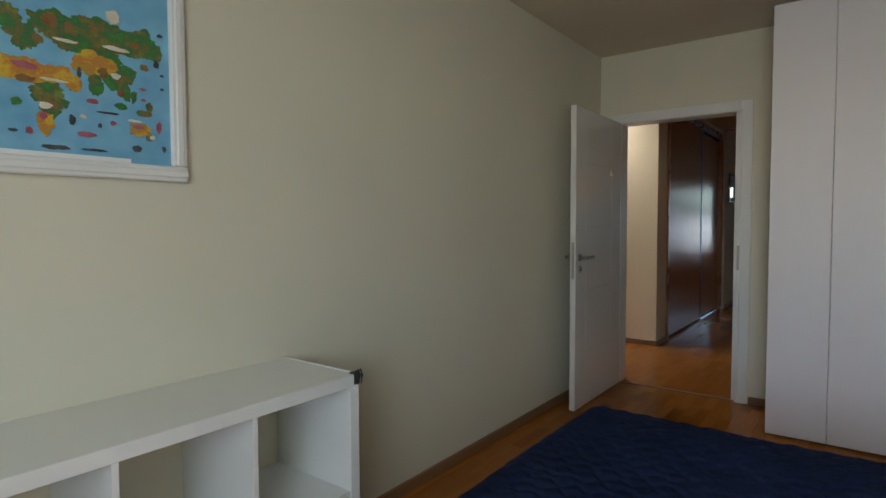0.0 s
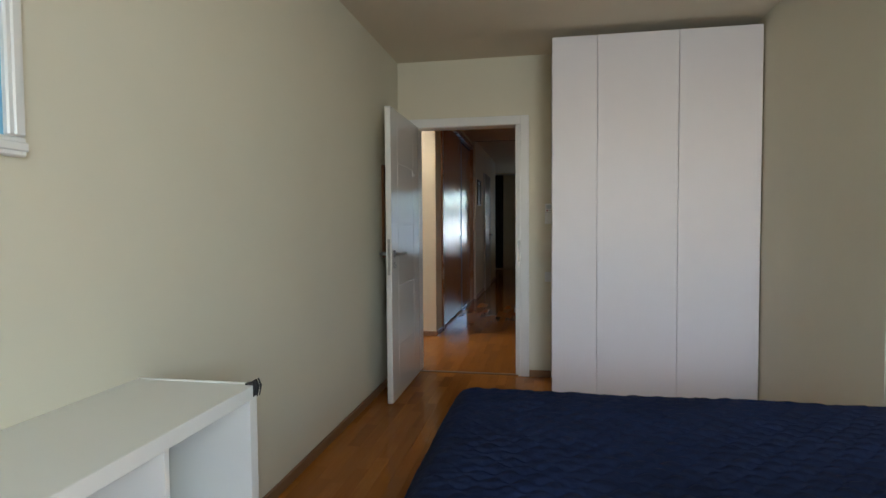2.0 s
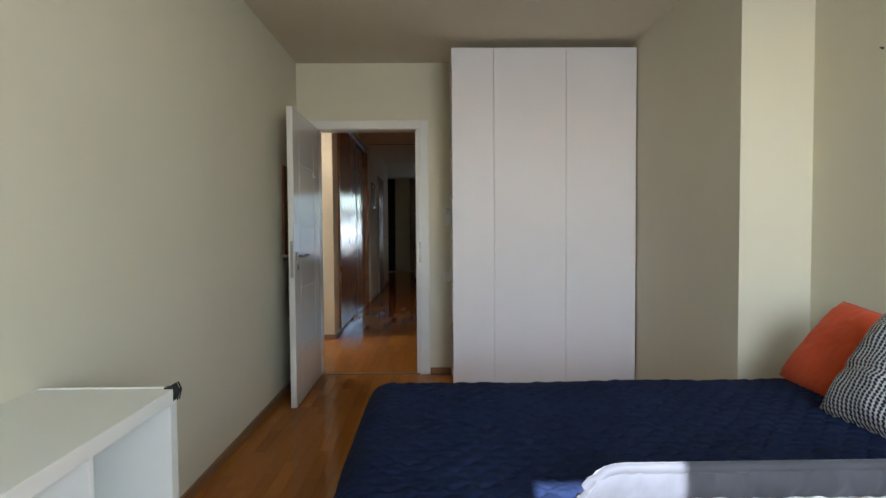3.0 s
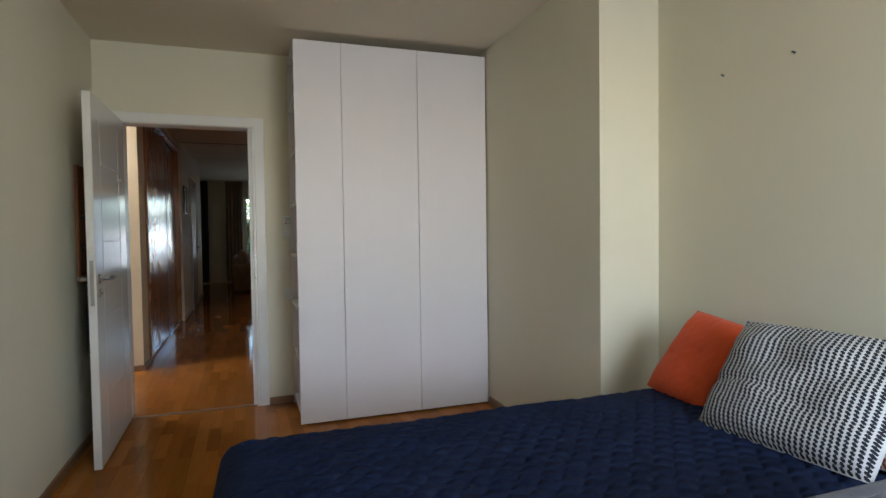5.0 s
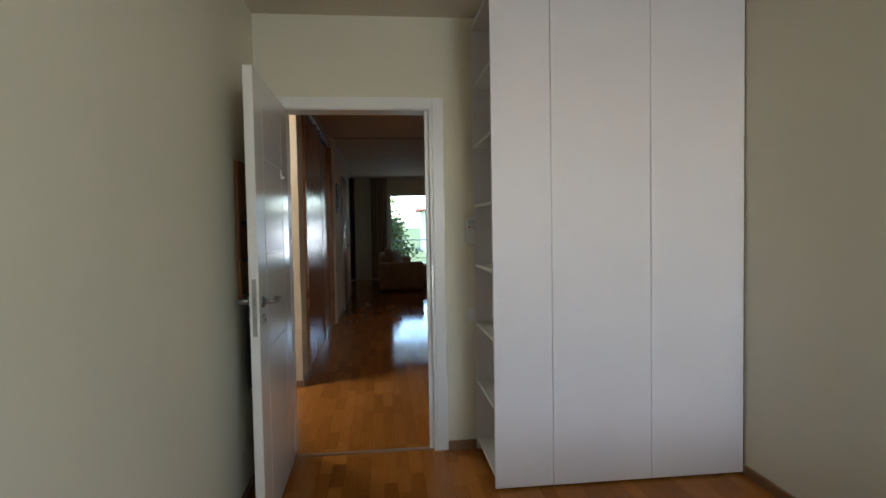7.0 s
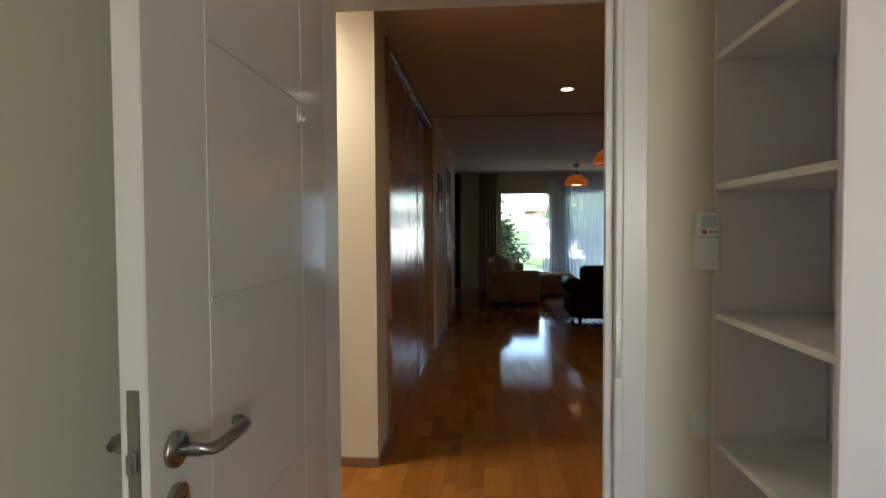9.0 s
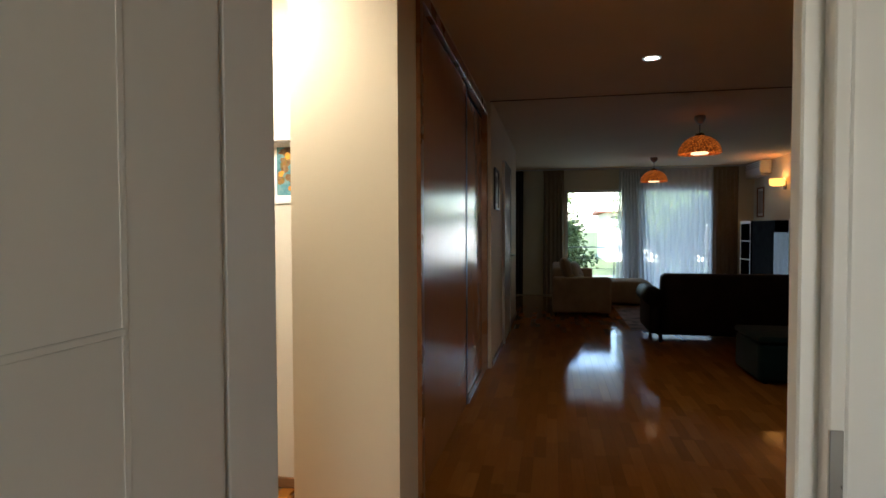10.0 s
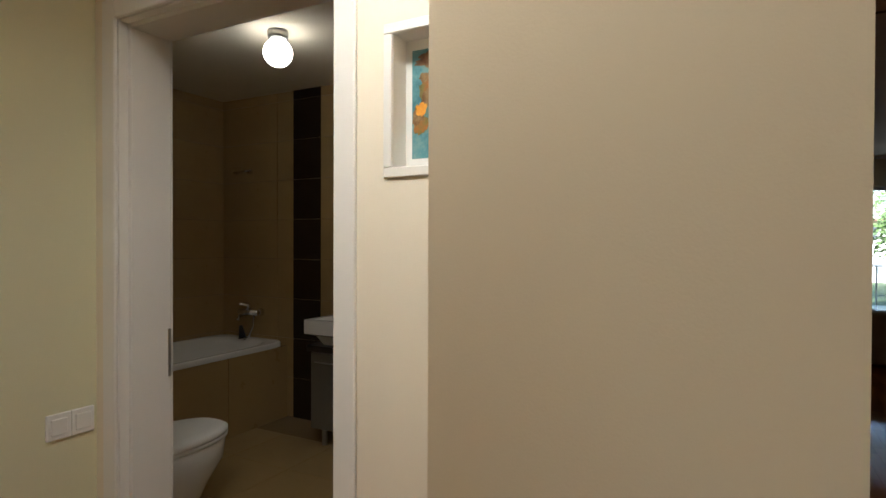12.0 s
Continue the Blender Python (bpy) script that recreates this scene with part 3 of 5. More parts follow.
def quilt_point(u, v):
    r, drop = 0.075, 0.34
    lx, ly = BX1 - BX0 + drop, (BY1 - BY0) + 2 * drop
    s, t = u * lx, v * ly
    ox, dx = fall(drop + r * 0.57 - s, r)
    oy0, dy0 = fall(drop + r * 0.57 - t, r)
    oy1, dy1 = fall(t - (ly - drop - r * 0.57), r)
    x = BX0 + r - ox if drop + r * 0.57 - s > 0 else BX0 + s - drop + 0.43 * r
    if drop + r * 0.57 - t > 0:
        y = BY0 + r - oy0
    elif t > ly - drop - r * 0.57:
        y = BY1 - r + oy1
    else:
        y = BY0 + t - drop
    row = 0.045
    n = math.floor(t / row)
    amp = 0.012
    best = 9.0
    for k in (n - 1, n, n + 1, n + 2):
        line = k * row + amp * math.cos(2 * math.pi * s / 0.076 + k * math.pi) + 0.003 * math.sin(s * 9 + k) + 0.004 * math.sin(s * 31 + k * 2.3)
        best = min(best, abs(t - line))
    puff = 0.0120 * min(1.0, (best / 0.021)) ** 0.5 * (0.12 + 0.88 * min(1.0, max(0.0, min(t - drop, ly - drop - t, s - drop)) / 0.24))
    puff += 0.006 * noise.noise((s * 3.0, t * 3.0, 0.3)) + 0.0034 * noise.noise((s * 28, t * 46, 1.3)) + 0.0016 * noise.noise((s * 70, t * 90, 4.3))
    dz = max(dx, dy0, dy1) + 0.12 * min(dx, max(dy0, dy1))
    side = min(1.0, dz / 0.1)
    wob = 0.012 * side * noise.noise((s * 5, t * 5, 7.0))
    z = max(0.10, BT - dz + puff * (1 - side) + 0.004)
    x -= (puff + wob) * min(1, dx / 0.1) + 0.16 * dx
    y += (puff + wob) * (min(1, dy1 / 0.1) - min(1, dy0 / 0.1)) + 0.12 * (dy1 - dy0)
    return (min(x, BX1), y, z)


quilt = part("quilt", grid(quilt_point, 560, 500), M_NAVY, None, "", True)
tagged(quilt, "navy blue quilted bedspread with wavy stitching, hanging over the bed", "bedspread")


hem = [quilt_point(i / 60, 0.0) for i in range(60, -1, -1)] + [quilt_point(0.0, i / 60) for i in range(1, 61)] + [quilt_point(i / 60, 1.0) for i in range(1, 61)]
part("hem", tube(bmesh.new(), hem, 0.006, 6), M_NAVY, quilt, "", True)


def lint(x, y, rz):
    bm = tube(bmesh.new(), [(-0.005, 0, 0), (0, 0.001, 0.002), (0.004, 0, 0.001)], [0.0005, 0.0012, 0.0005], 6)
    ob = part("lint", bm, M_SHEET)
    ob.matrix_world = pose(x, y, BT + 0.012, 0, 0, rz)
    return tagged(ob, "tiny pale scrap of lint on the navy bedspread", "lint", "lint on the bedspread")


for i, q in enumerate(((0.26, 1.66), (0.72, 1.48), (0.98, 1.56), (0.32, 1.22), (0.60, 1.26))):
    lint(*q, 40 * i)


def cushion(name, w, h, d, material, at, rx, rz, label, seed, ry=0, fold=1.0):
    """A filled pillow standing on its lower edge; two puffed faces sewn along a seam."""
    c = thing(name, at, label, "pillow")
    c.matrix_world = pose(*at, rx, 0, rz) @ pose(0, 0, 0, 0, ry, 0)

    def face(sign):
        def f(u, v):
            a, b = 2 * u - 1, 2 * v - 1
            pinch = 1 - 0.10 * (1 - abs(b) ** 1.5) * abs(a) ** 6
            pinchb = 1 - 0.10 * (1 - abs(a) ** 1.5) * abs(b) ** 6
            full = max(0.0, (1 - a ** 4) * (1 - b ** 4)) ** 0.55
            y = sign * d / 2 * full
            y += full * (0.006 + 0.010 * fold) * noise.noise((a * 2.2 + seed, b * 2.6, sign * 3 + seed)) + full * 0.006 * noise.noise((a * 8 + seed, b * 8, seed))
            y -= sign * 0.02 * fold * max(0, full) * math.exp(-((b + 0.28 + 0.12 * math.sin(a * 3)) / 0.07) ** 2) * (0.4 + 0.6 * max(0, -a))
            return (a * w / 2 * pinchb, y, h / 2 + b * h / 2 * pinch)
        return f
    part("front", grid(face(-1), 36, 36, True), material, c, "", True)
    part("back", grid(face(1), 36, 36, True), material, c, "", True)
    rim = [(-1, -1), (0, -1), (1, -1), (1, 0), (1, 1), (0, 1), (-1, 1), (-1, 0), (-1, -1)]
    pts = []
    for (a0, b0), (a1, b1) in zip(rim, rim[1:]):
        for k in range(6):
            a, b = a0 + (a1 - a0) * k / 6, b0 + (b1 - b0) * k / 6
            pts.append((a * w / 2 * (1 - 0.10 * (1 - abs(a) ** 1.5) * abs(b) ** 6), 0, h / 2 + b * h / 2 * (1 - 0.10 * (1 - abs(b) ** 1.5) * abs(a) ** 6)))
    pts.append(pts[0])
    part("seam", tube(bmesh.new(), pts, 0.002, 6), material, c, "", True)
    return c


cushion("cushion", 0.30, 0.39, 0.12, M_ORANGE, (1.0, 1.945, BT + 0.0), -37, -84, "plain orange velvet cushion leaning against the wall", 2.0, 9, 0.1)
cushion("pillow", 0.55, 0.42, 0.14, M_HOUND, (0.892, 1.40, BT + 0.012), -37, -86, "navy and white houndstooth pillow leaning on the cushion", 5.0, -1)
cushion("pillow", 0.50, 0.42, 0.12, M_REDH, (1.0, 1.10, BT + 0.03), -46, -88, "red and white houndstooth pillow against the wall", 8.0)


def bed_guard():
    X0, X1, Y, Z0, Z1, R = -0.145, 0.74, 0.915, 0.44, 0.712, 0.09
    gd = thing("bed_guard", ((X0 + X1) / 2, Y, Z0), "grey fabric bed guard with a net panel and white piping", "bed guard")
    hw, H = (X1 - X0) / 2, Z1 - Z0
    rim = [(-hw, 0, 0)] + [(-hw + R - R * math.cos(a), 0, H - R + R * math.sin(a)) for a in [i * math.pi / 16 for i in range(9)]]
    rim += [(hw - R + R * math.sin(a), 0, H - R + R * math.cos(a)) for a in [i * math.pi / 16 for i in range(9)]] + [(hw, 0, 0)]
    part("tube_frame", tube(bmesh.new(), rim, 0.012, 10), M_GREYF, gd, "", True)

    def edge(x):
        a = hw - abs(x)
        return H if a >= R else H - R + math.sqrt(max(0, R * R - (R - a) ** 2))

    def sleeve(sign):
        def f(u, v):
            x = -hw + 2 * hw * u
            top = edge(x)
            low = min(top, H - 0.063 + 0.003 * math.sin(x * 60))
            z = low + (top - low) * v
            return (x, sign * (0.014 * math.sin(math.pi * min(1, v * 0.85 + 0.15)) + 0.030 * v * (1 - v) * noise.noise((x * 30 + z * 9, z * 7, sign)) + 0.006 * noise.noise((x * 70 - z * 30, z * 20, sign))), z + 0.012 * v)
        return f
    part("sleeve", grid(sleeve(-1), 90, 8), M_GREYF, gd, "grey polyester sleeve over the tube", True)
    part("sleeve", grid(sleeve(1), 90, 8), M_GREYF, gd, "", True)
    part("net_panel", grid(lambda u, v: (-hw + 0.01 + (2 * hw - 0.02) * u, 0.0, v * min(H - 0.056, edge(-hw + 0.01 + (2 * hw - 0.02) * u))), 60, 8), M_NET, gd, "fine white net")
    wave = [(-hw + 0.02 + (2 * hw - 0.04) * i / 120, -0.020, min(edge(-hw + 0.02 + (2 * hw - 0.04) * i / 120) - 0.01, H - 0.061 + 0.0016 * math.sin(i * 0.9) + 0.002 * math.sin(i * 0.23))) for i in range(121)]
    part("piping", tube(bmesh.new(), wave, 0.006, 6), M_WHITEF, gd, "white wavy piping", True)
    for x in (-hw, hw):
        part("foot_bar", tube(bmesh.new(), [(x * 0.9, 0, 0.02), (x * 0.9, 0, -0.10), (x * 0.9, 0.05, -0.115)], 0.010, 8), M_GREYF, gd, "", True)
    return gd


bed_guard()


def blob(bm, cx, cz, rx, rz, seed, y, n=56):
    """A flat land shape with a ragged shore, facing -y in its own plane."""
    vs = []
    for k in range(n):
        a = 2 * math.pi * k / n
        r = 1 + 0.30 * noise.noise((math.cos(a) * 1.6 + seed, math.sin(a) * 1.6, seed)) + 0.24 * noise.noise((math.cos(a) * 4 + seed, math.sin(a) * 4, seed * 2)) + 0.18 * noise.noise((math.cos(a) * 11 + seed, math.sin(a) * 11, seed))
        vs.append(bm.verts.new((cx + rx * r * math.cos(a), y, cz + rz * r * math.sin(a))))
    bm.faces.new(vs)


g = Graph("printed_sea")
c = g.ramp(g.noise(9, 5), (0.3, (0.15, 0.37, 0.58)), (0.7, (0.25, 0.52, 0.70)))
M_SEA = g.set(Base_Color=c, Roughness=0.35)


def print_mat(name, *cols):
    g = Graph(name)
    st = [((i + 0.5) / len(cols) * 0.5 + 0.22, c) for i, c in enumerate(cols)]
    return g.set(Base_Color=g.ramp(g.noise(26, 6, 0.7), *st), Roughness=0.35)


M_GREENP = print_mat("printed_green_land", (0.03, 0.12, 0.03), (0.08, 0.24, 0.04), (0.04, 0.17, 0.06), (0.20, 0.14, 0.04), (0.16, 0.30, 0.06))
M_YELLOWP = print_mat("printed_yellow_land", (0.50, 0.30, 0.02), (0.62, 0.42, 0.03), (0.50, 0.20, 0.04), (0.36, 0.34, 0.05))
M_BROWNP = print_mat("printed_brown_hill", (0.16, 0.07, 0.03), (0.26, 0.12, 0.04), (0.20, 0.16, 0.05))
M_PINKP = print_mat("printed_red_mark", (0.30, 0.06, 0.09), (0.40, 0.12, 0.16))
M_DARKP = print_mat("printed_dark_mark", (0.03, 0.04, 0.06), (0.09, 0.09, 0.10))
M_PALEP = print_mat("printed_pale_mark", (0.62, 0.56, 0.42), (0.72, 0.68, 0.58))
M_CARD = paint("white_card", (0.78, 0.78, 0.76), 0.7, 0.02, 60, 0)


def world_map():
    """Framed map on the long wall: local x runs along the wall, z up, -y into the room."""
    W, H = 1.40, 0.96
    m = thing("world_map", (BW + 0.002, 1.0 - W / 2, 1.372), "framed colourful world map in a white moulded frame", "map", rz=90)
    for x0, z0, x1, z1 in ((-W / 2, 0, W / 2, 0.045), (-W / 2, H - 0.045, W / 2, H), (-W / 2, 0.0455, -W / 2 + 0.045, H - 0.0455), (W / 2 - 0.045, 0.0455, W / 2, H - 0.0455)):
        bm = B(x0, -0.022, z0, x1, 0, z1, bevel=0.004)
        box(bm, x0 + 0.012 if x1 - x0 < 0.1 else x0, -0.028, z0 + 0.012 if z1 - z0 < 0.1 else z0, x1 - 0.012 if x1 - x0 < 0.1 else x1, -0.021, z1 - 0.012 if z1 - z0 < 0.1 else z1, 0.003)
        part("frame_bar", bm, M_TRIM, m)
    part("sheet", B(-W / 2 + 0.04, -0.008, 0.04, W / 2 - 0.04, -0.004, H - 0.04), M_SEA, m, "printed blue map sheet")
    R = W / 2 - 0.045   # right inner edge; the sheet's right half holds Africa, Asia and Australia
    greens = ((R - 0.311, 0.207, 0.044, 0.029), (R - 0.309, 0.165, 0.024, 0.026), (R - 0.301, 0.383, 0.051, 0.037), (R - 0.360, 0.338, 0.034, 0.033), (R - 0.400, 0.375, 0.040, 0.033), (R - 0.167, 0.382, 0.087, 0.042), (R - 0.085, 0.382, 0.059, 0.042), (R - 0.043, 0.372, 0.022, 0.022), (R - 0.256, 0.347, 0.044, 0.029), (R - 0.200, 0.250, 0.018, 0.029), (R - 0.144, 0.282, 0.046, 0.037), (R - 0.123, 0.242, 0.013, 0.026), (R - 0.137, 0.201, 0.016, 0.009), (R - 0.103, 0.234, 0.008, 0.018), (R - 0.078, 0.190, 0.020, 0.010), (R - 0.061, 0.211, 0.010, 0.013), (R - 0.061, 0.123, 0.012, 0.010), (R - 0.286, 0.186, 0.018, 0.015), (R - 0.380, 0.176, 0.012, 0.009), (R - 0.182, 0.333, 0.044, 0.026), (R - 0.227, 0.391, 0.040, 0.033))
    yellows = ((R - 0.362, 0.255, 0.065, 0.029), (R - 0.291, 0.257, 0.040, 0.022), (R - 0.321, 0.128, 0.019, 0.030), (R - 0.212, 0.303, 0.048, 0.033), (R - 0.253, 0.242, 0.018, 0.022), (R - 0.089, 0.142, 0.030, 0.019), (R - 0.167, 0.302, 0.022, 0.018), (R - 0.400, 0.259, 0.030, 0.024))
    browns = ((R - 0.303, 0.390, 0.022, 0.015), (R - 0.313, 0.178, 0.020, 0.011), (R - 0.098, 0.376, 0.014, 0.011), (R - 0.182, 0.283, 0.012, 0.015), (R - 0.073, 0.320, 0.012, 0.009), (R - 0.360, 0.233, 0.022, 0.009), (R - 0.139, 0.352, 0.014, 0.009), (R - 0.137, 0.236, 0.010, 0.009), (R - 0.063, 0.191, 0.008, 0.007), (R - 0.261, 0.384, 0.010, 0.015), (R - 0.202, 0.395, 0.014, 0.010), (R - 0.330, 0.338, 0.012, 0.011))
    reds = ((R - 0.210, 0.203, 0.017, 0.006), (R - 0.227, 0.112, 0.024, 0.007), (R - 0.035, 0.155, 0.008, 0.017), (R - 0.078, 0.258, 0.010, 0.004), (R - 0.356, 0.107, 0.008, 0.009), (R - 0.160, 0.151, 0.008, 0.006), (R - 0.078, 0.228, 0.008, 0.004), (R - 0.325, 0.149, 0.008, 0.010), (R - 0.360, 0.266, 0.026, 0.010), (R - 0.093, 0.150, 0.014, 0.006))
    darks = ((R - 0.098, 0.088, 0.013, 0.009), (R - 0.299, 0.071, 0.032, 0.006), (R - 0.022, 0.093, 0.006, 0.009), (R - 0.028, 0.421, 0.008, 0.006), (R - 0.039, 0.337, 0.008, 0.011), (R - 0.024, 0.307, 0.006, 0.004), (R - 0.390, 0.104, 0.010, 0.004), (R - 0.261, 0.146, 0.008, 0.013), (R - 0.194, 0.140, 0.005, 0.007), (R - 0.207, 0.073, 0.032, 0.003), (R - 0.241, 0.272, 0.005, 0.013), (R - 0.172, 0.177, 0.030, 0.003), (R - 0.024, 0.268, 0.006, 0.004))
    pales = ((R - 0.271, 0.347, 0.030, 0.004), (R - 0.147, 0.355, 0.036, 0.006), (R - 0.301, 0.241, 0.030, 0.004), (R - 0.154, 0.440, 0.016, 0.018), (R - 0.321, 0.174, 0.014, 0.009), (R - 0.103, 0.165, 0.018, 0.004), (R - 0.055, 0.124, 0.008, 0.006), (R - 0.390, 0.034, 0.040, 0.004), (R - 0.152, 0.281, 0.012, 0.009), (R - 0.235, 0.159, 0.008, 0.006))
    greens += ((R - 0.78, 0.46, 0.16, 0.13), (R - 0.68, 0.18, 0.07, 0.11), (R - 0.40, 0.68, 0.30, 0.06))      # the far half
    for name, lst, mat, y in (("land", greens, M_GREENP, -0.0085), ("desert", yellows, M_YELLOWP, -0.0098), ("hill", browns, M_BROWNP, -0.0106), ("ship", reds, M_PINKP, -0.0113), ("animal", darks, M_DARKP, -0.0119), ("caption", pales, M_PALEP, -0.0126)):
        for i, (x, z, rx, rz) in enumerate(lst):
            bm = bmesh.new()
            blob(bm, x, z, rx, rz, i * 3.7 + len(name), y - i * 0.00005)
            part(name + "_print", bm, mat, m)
    part("margin", B(-W / 2 + 0.04, -0.0088, 0.04, W / 2 - 0.16, -0.008, 0.058), M_CARD, m, "white printed margin")
    return m


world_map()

# nails in the wall at the head of the bed
for y, z in ((2.06, 1.909), (1.724, 1.908)):
    n_ = thing("nail", (1.38, y, z), "small dark nail sticking out of the cream wall", "nail", "nails in the wall")
    part("plug", tube(bmesh.new(), [(0.0, 0, 0), (-0.002, 0, 0)], 0.006, 14), M_GREYP, n_, "grey plastic plug")
    part("shaft", tube(bmesh.new(), [(0.0, 0, 0), (-0.014, 0, 0.003)], [0.0028, 0.0036], 8), M_BLACKP, n_)


def remote_control():
    r = thing("remote_control", (-0.316, DW - 0.001, 1.216), "white air-conditioner remote in a wall holder", "remote control")
    part("holder", B(-0.0315, -0.014, 0.0, 0.0315, 0.0, 0.098, bevel=0.006, seg=3), M_WHITEP, r)
    part("holder_lip", B(-0.0318, -0.0295, 0.0, 0.0318, -0.0142, 0.024, bevel=0.006, seg=2), M_WHITEP, r)
    part("body", B(-0.031, -0.028, 0.012, 0.031, -0.008, 0.160, bevel=0.007, seg=3), M_WHITEP, r)
    part("face_plate", B(-0.024, -0.0292, 0.092, 0.024, -0.0275, 0.154, bevel=0.0008), M_CARD, r, "white printed face plate")
    part("display", B(-0.020, -0.0304, 0.116, 0.020, -0.0288, 0.148, bevel=0.0006), M_LCD, r, "pale grey display")
    part("button", tube(bmesh.new(), [(-0.013, -0.029, 0.104), (-0.013, -0.0318, 0.104)], 0.0065, 14), M_PINKP, r, "red button")
    for x in (0.0, 0.013):
        part("button", B(x, -0.0308, 0.101, x + 0.009, -0.029, 0.107, bevel=0.0006), M_GREYP, r)
    part("cover_line", B(-0.030, -0.0284, 0.089, 0.030, -0.0276, 0.0905), M_GREYP, r)
    return r


remote_control()


def wall_switch(at, rz, label, n=1):
    s = thing("light_switch", at, label, "light switch", rz=rz)
    for i in range(n):
        x = (i - (n - 1) / 2) * 0.071
        part("plate", B(x - 0.0355, -0.009, -0.040, x + 0.0355, 0, 0.040, bevel=0.003), M_WHITEP, s)
        part("rocker", B(x - 0.025, -0.0135, -0.026, x + 0.025, -0.0085, 0.026, bevel=0.003), M_WHITEP, s)
    return s


wall_switch((-0.312, DW, 0.80), 0, "white square light switch below the remote")
wall_switch((-3.46, 6.208, 0.765), 90, "white double light switch on the pale yellow wall", 2)


def growth_chart():
    h = thing("hanging_board", (BW + 0.002, 4.01, 0.555), "narrow brown wooden board with pegs hung behind the door", "hanging board", rz=90)
    part("board", B(-0.13, -0.018, 0.42, 0.13, 0, 1.105, bevel=0.004), M_BWOOD, h)
    for z in (0.45, 0.62, 0.80):
        part("peg", tube(bmesh.new(), [(-0.09, -0.018, z), (-0.09, -0.05, z + 0.01)], [0.008, 0.011], 10), M_DWOOD, h)
    part("hanging_cloth", grid(lambda u, v: (-0.12 + 0.24 * u, -0.03 - 0.02 * math.sin(u * 14) - 0.01 * v, 0.0 + 0.40 * v), 24, 6), M_GREYF, h, "dark cloth hanging from the pegs", True)
    return h


growth_chart()


# ---- hall ----
def closet():
    Y0, Y1, Z1 = 6.2, 9.0, 2.5
    c = thing("sliding_closet", (HX, (Y0 + Y1) / 2, 0), "built-in closet with two glossy cherry sliding doors", "closet")
    ym = (Y0 + Y1) / 2

    def L(x0, y0, z0, x1, y1, z1, bv=0.002):
        return B(x0, y0 - ym, z0, x1, y1 - ym, z1, bevel=bv)
    part("frame_post", L(-0.12, Y0, 0, 0.022, Y0 + 0.06, Z1), M_FRAME, c)
    part("frame_post", L(-0.12, Y1 - 0.06, 0, 0.018, Y1 + 0.02, Z1, 0.006), M_FRAME, c)
    part("frame_head", L(-0.12, Y0 + 0.0605, Z1 - 0.07, 0.022, Y1 - 0.0605, Z1), M_FRAME, c)
    part("door", L(-0.030, Y0 + 0.062, 0.02, -0.006, 7.82, Z1 - 0.075), M_CLOSET, c, "glossy cherry sliding door")
    part("door", L(-0.060, 7.74, 0.02, -0.035, Y1 - 0.062, Z1 - 0.075), M_CLOSET, c, "glossy cherry sliding door")
    # dark strip that marks the line where the front door ends
    part("edge_profile", L(-0.0055, 7.765, 0.02, -0.003, 7.82, Z1 - 0.075, 0.001), M_DWOOD, c, "dark strip down the door edge")
    part("top_track", L(-0.065, Y0 + 0.062, Z1 - 0.10, -0.032, Y1 - 0.062, Z1 - 0.0705), M_BLACKM, c, "dark upper track")
    part("floor_track", L(-0.031, 7.825, 0, 0.004, Y1 - 0.062, 0.012), M_CHROME, c, "shiny aluminium floor track")
    part("rear", L(-0.48, Y0 + 0.01, 0, -0.46, Y1 - 0.03, Z1), M_DWOOD, c)
    return c


closet()


def hall_door():
    """Closed white door in the hall wall; its face looks along +x."""
    d = thing("hall_door", (-1.47, 10.68, 0), "closed white lacquered hall door with a proud frame", "door")
    for y0, y1 in ((-0.50, -0.42), (0.42, 0.50)):
        part("casing", B(0.0, y0, 0, 0.034, y1, 2.16, bevel=0.006, seg=2), M_LEAF, d)
    part("casing", B(0.0, -0.4195, 2.08, 0.034, 0.4195, 2.16, bevel=0.004), M_LEAF, d)
    part("leaf", B(0.0, -0.418, 0.008, 0.026, 0.418, 2.075, bevel=0.003), M_LEAF, d)
    lever(d, 0.026, 0.36, 1.02, 1, -1)
    return d


hall_door()


def wall_picture(name, at, rz, w, h, frame_mat, inner, label, deep=0.02, bar=0.025):
    p = thing(name, at, label, "picture", rz=rz)
    for x0, z0, x1, z1 in ((-w / 2, 0, w / 2, bar), (-w / 2, h - bar, w / 2, h), (-w / 2, bar + 0.0004, -w / 2 + bar, h - bar - 0.0004), (w / 2 - bar, bar + 0.0004, w / 2, h - bar - 0.0004)):
        part("frame_bar", B(x0, -deep, z0, x1, 0, z1, bevel=0.002), frame_mat, p)
    part("mount", B(-w / 2 + bar, -0.004, bar, w / 2 - bar, 0, h - bar), M_CARD, p, "white card mount")
    part("print", B(-w / 2 + bar + 0.035, -0.0055, bar + 0.045, w / 2 - bar - 0.035, -0.004, h - bar - 0.045), inner, p, "printed sheet")
    return p


M_GREYPRINT = print_mat("grey_print", (0.25, 0.24, 0.22), (0.5, 0.48, 0.44), (0.35, 0.33, 0.3))
M_GREYPRINT.node_tree.nodes["Principled BSDF"].inputs["Coat Weight"].default_value = 1.0      # behind glass


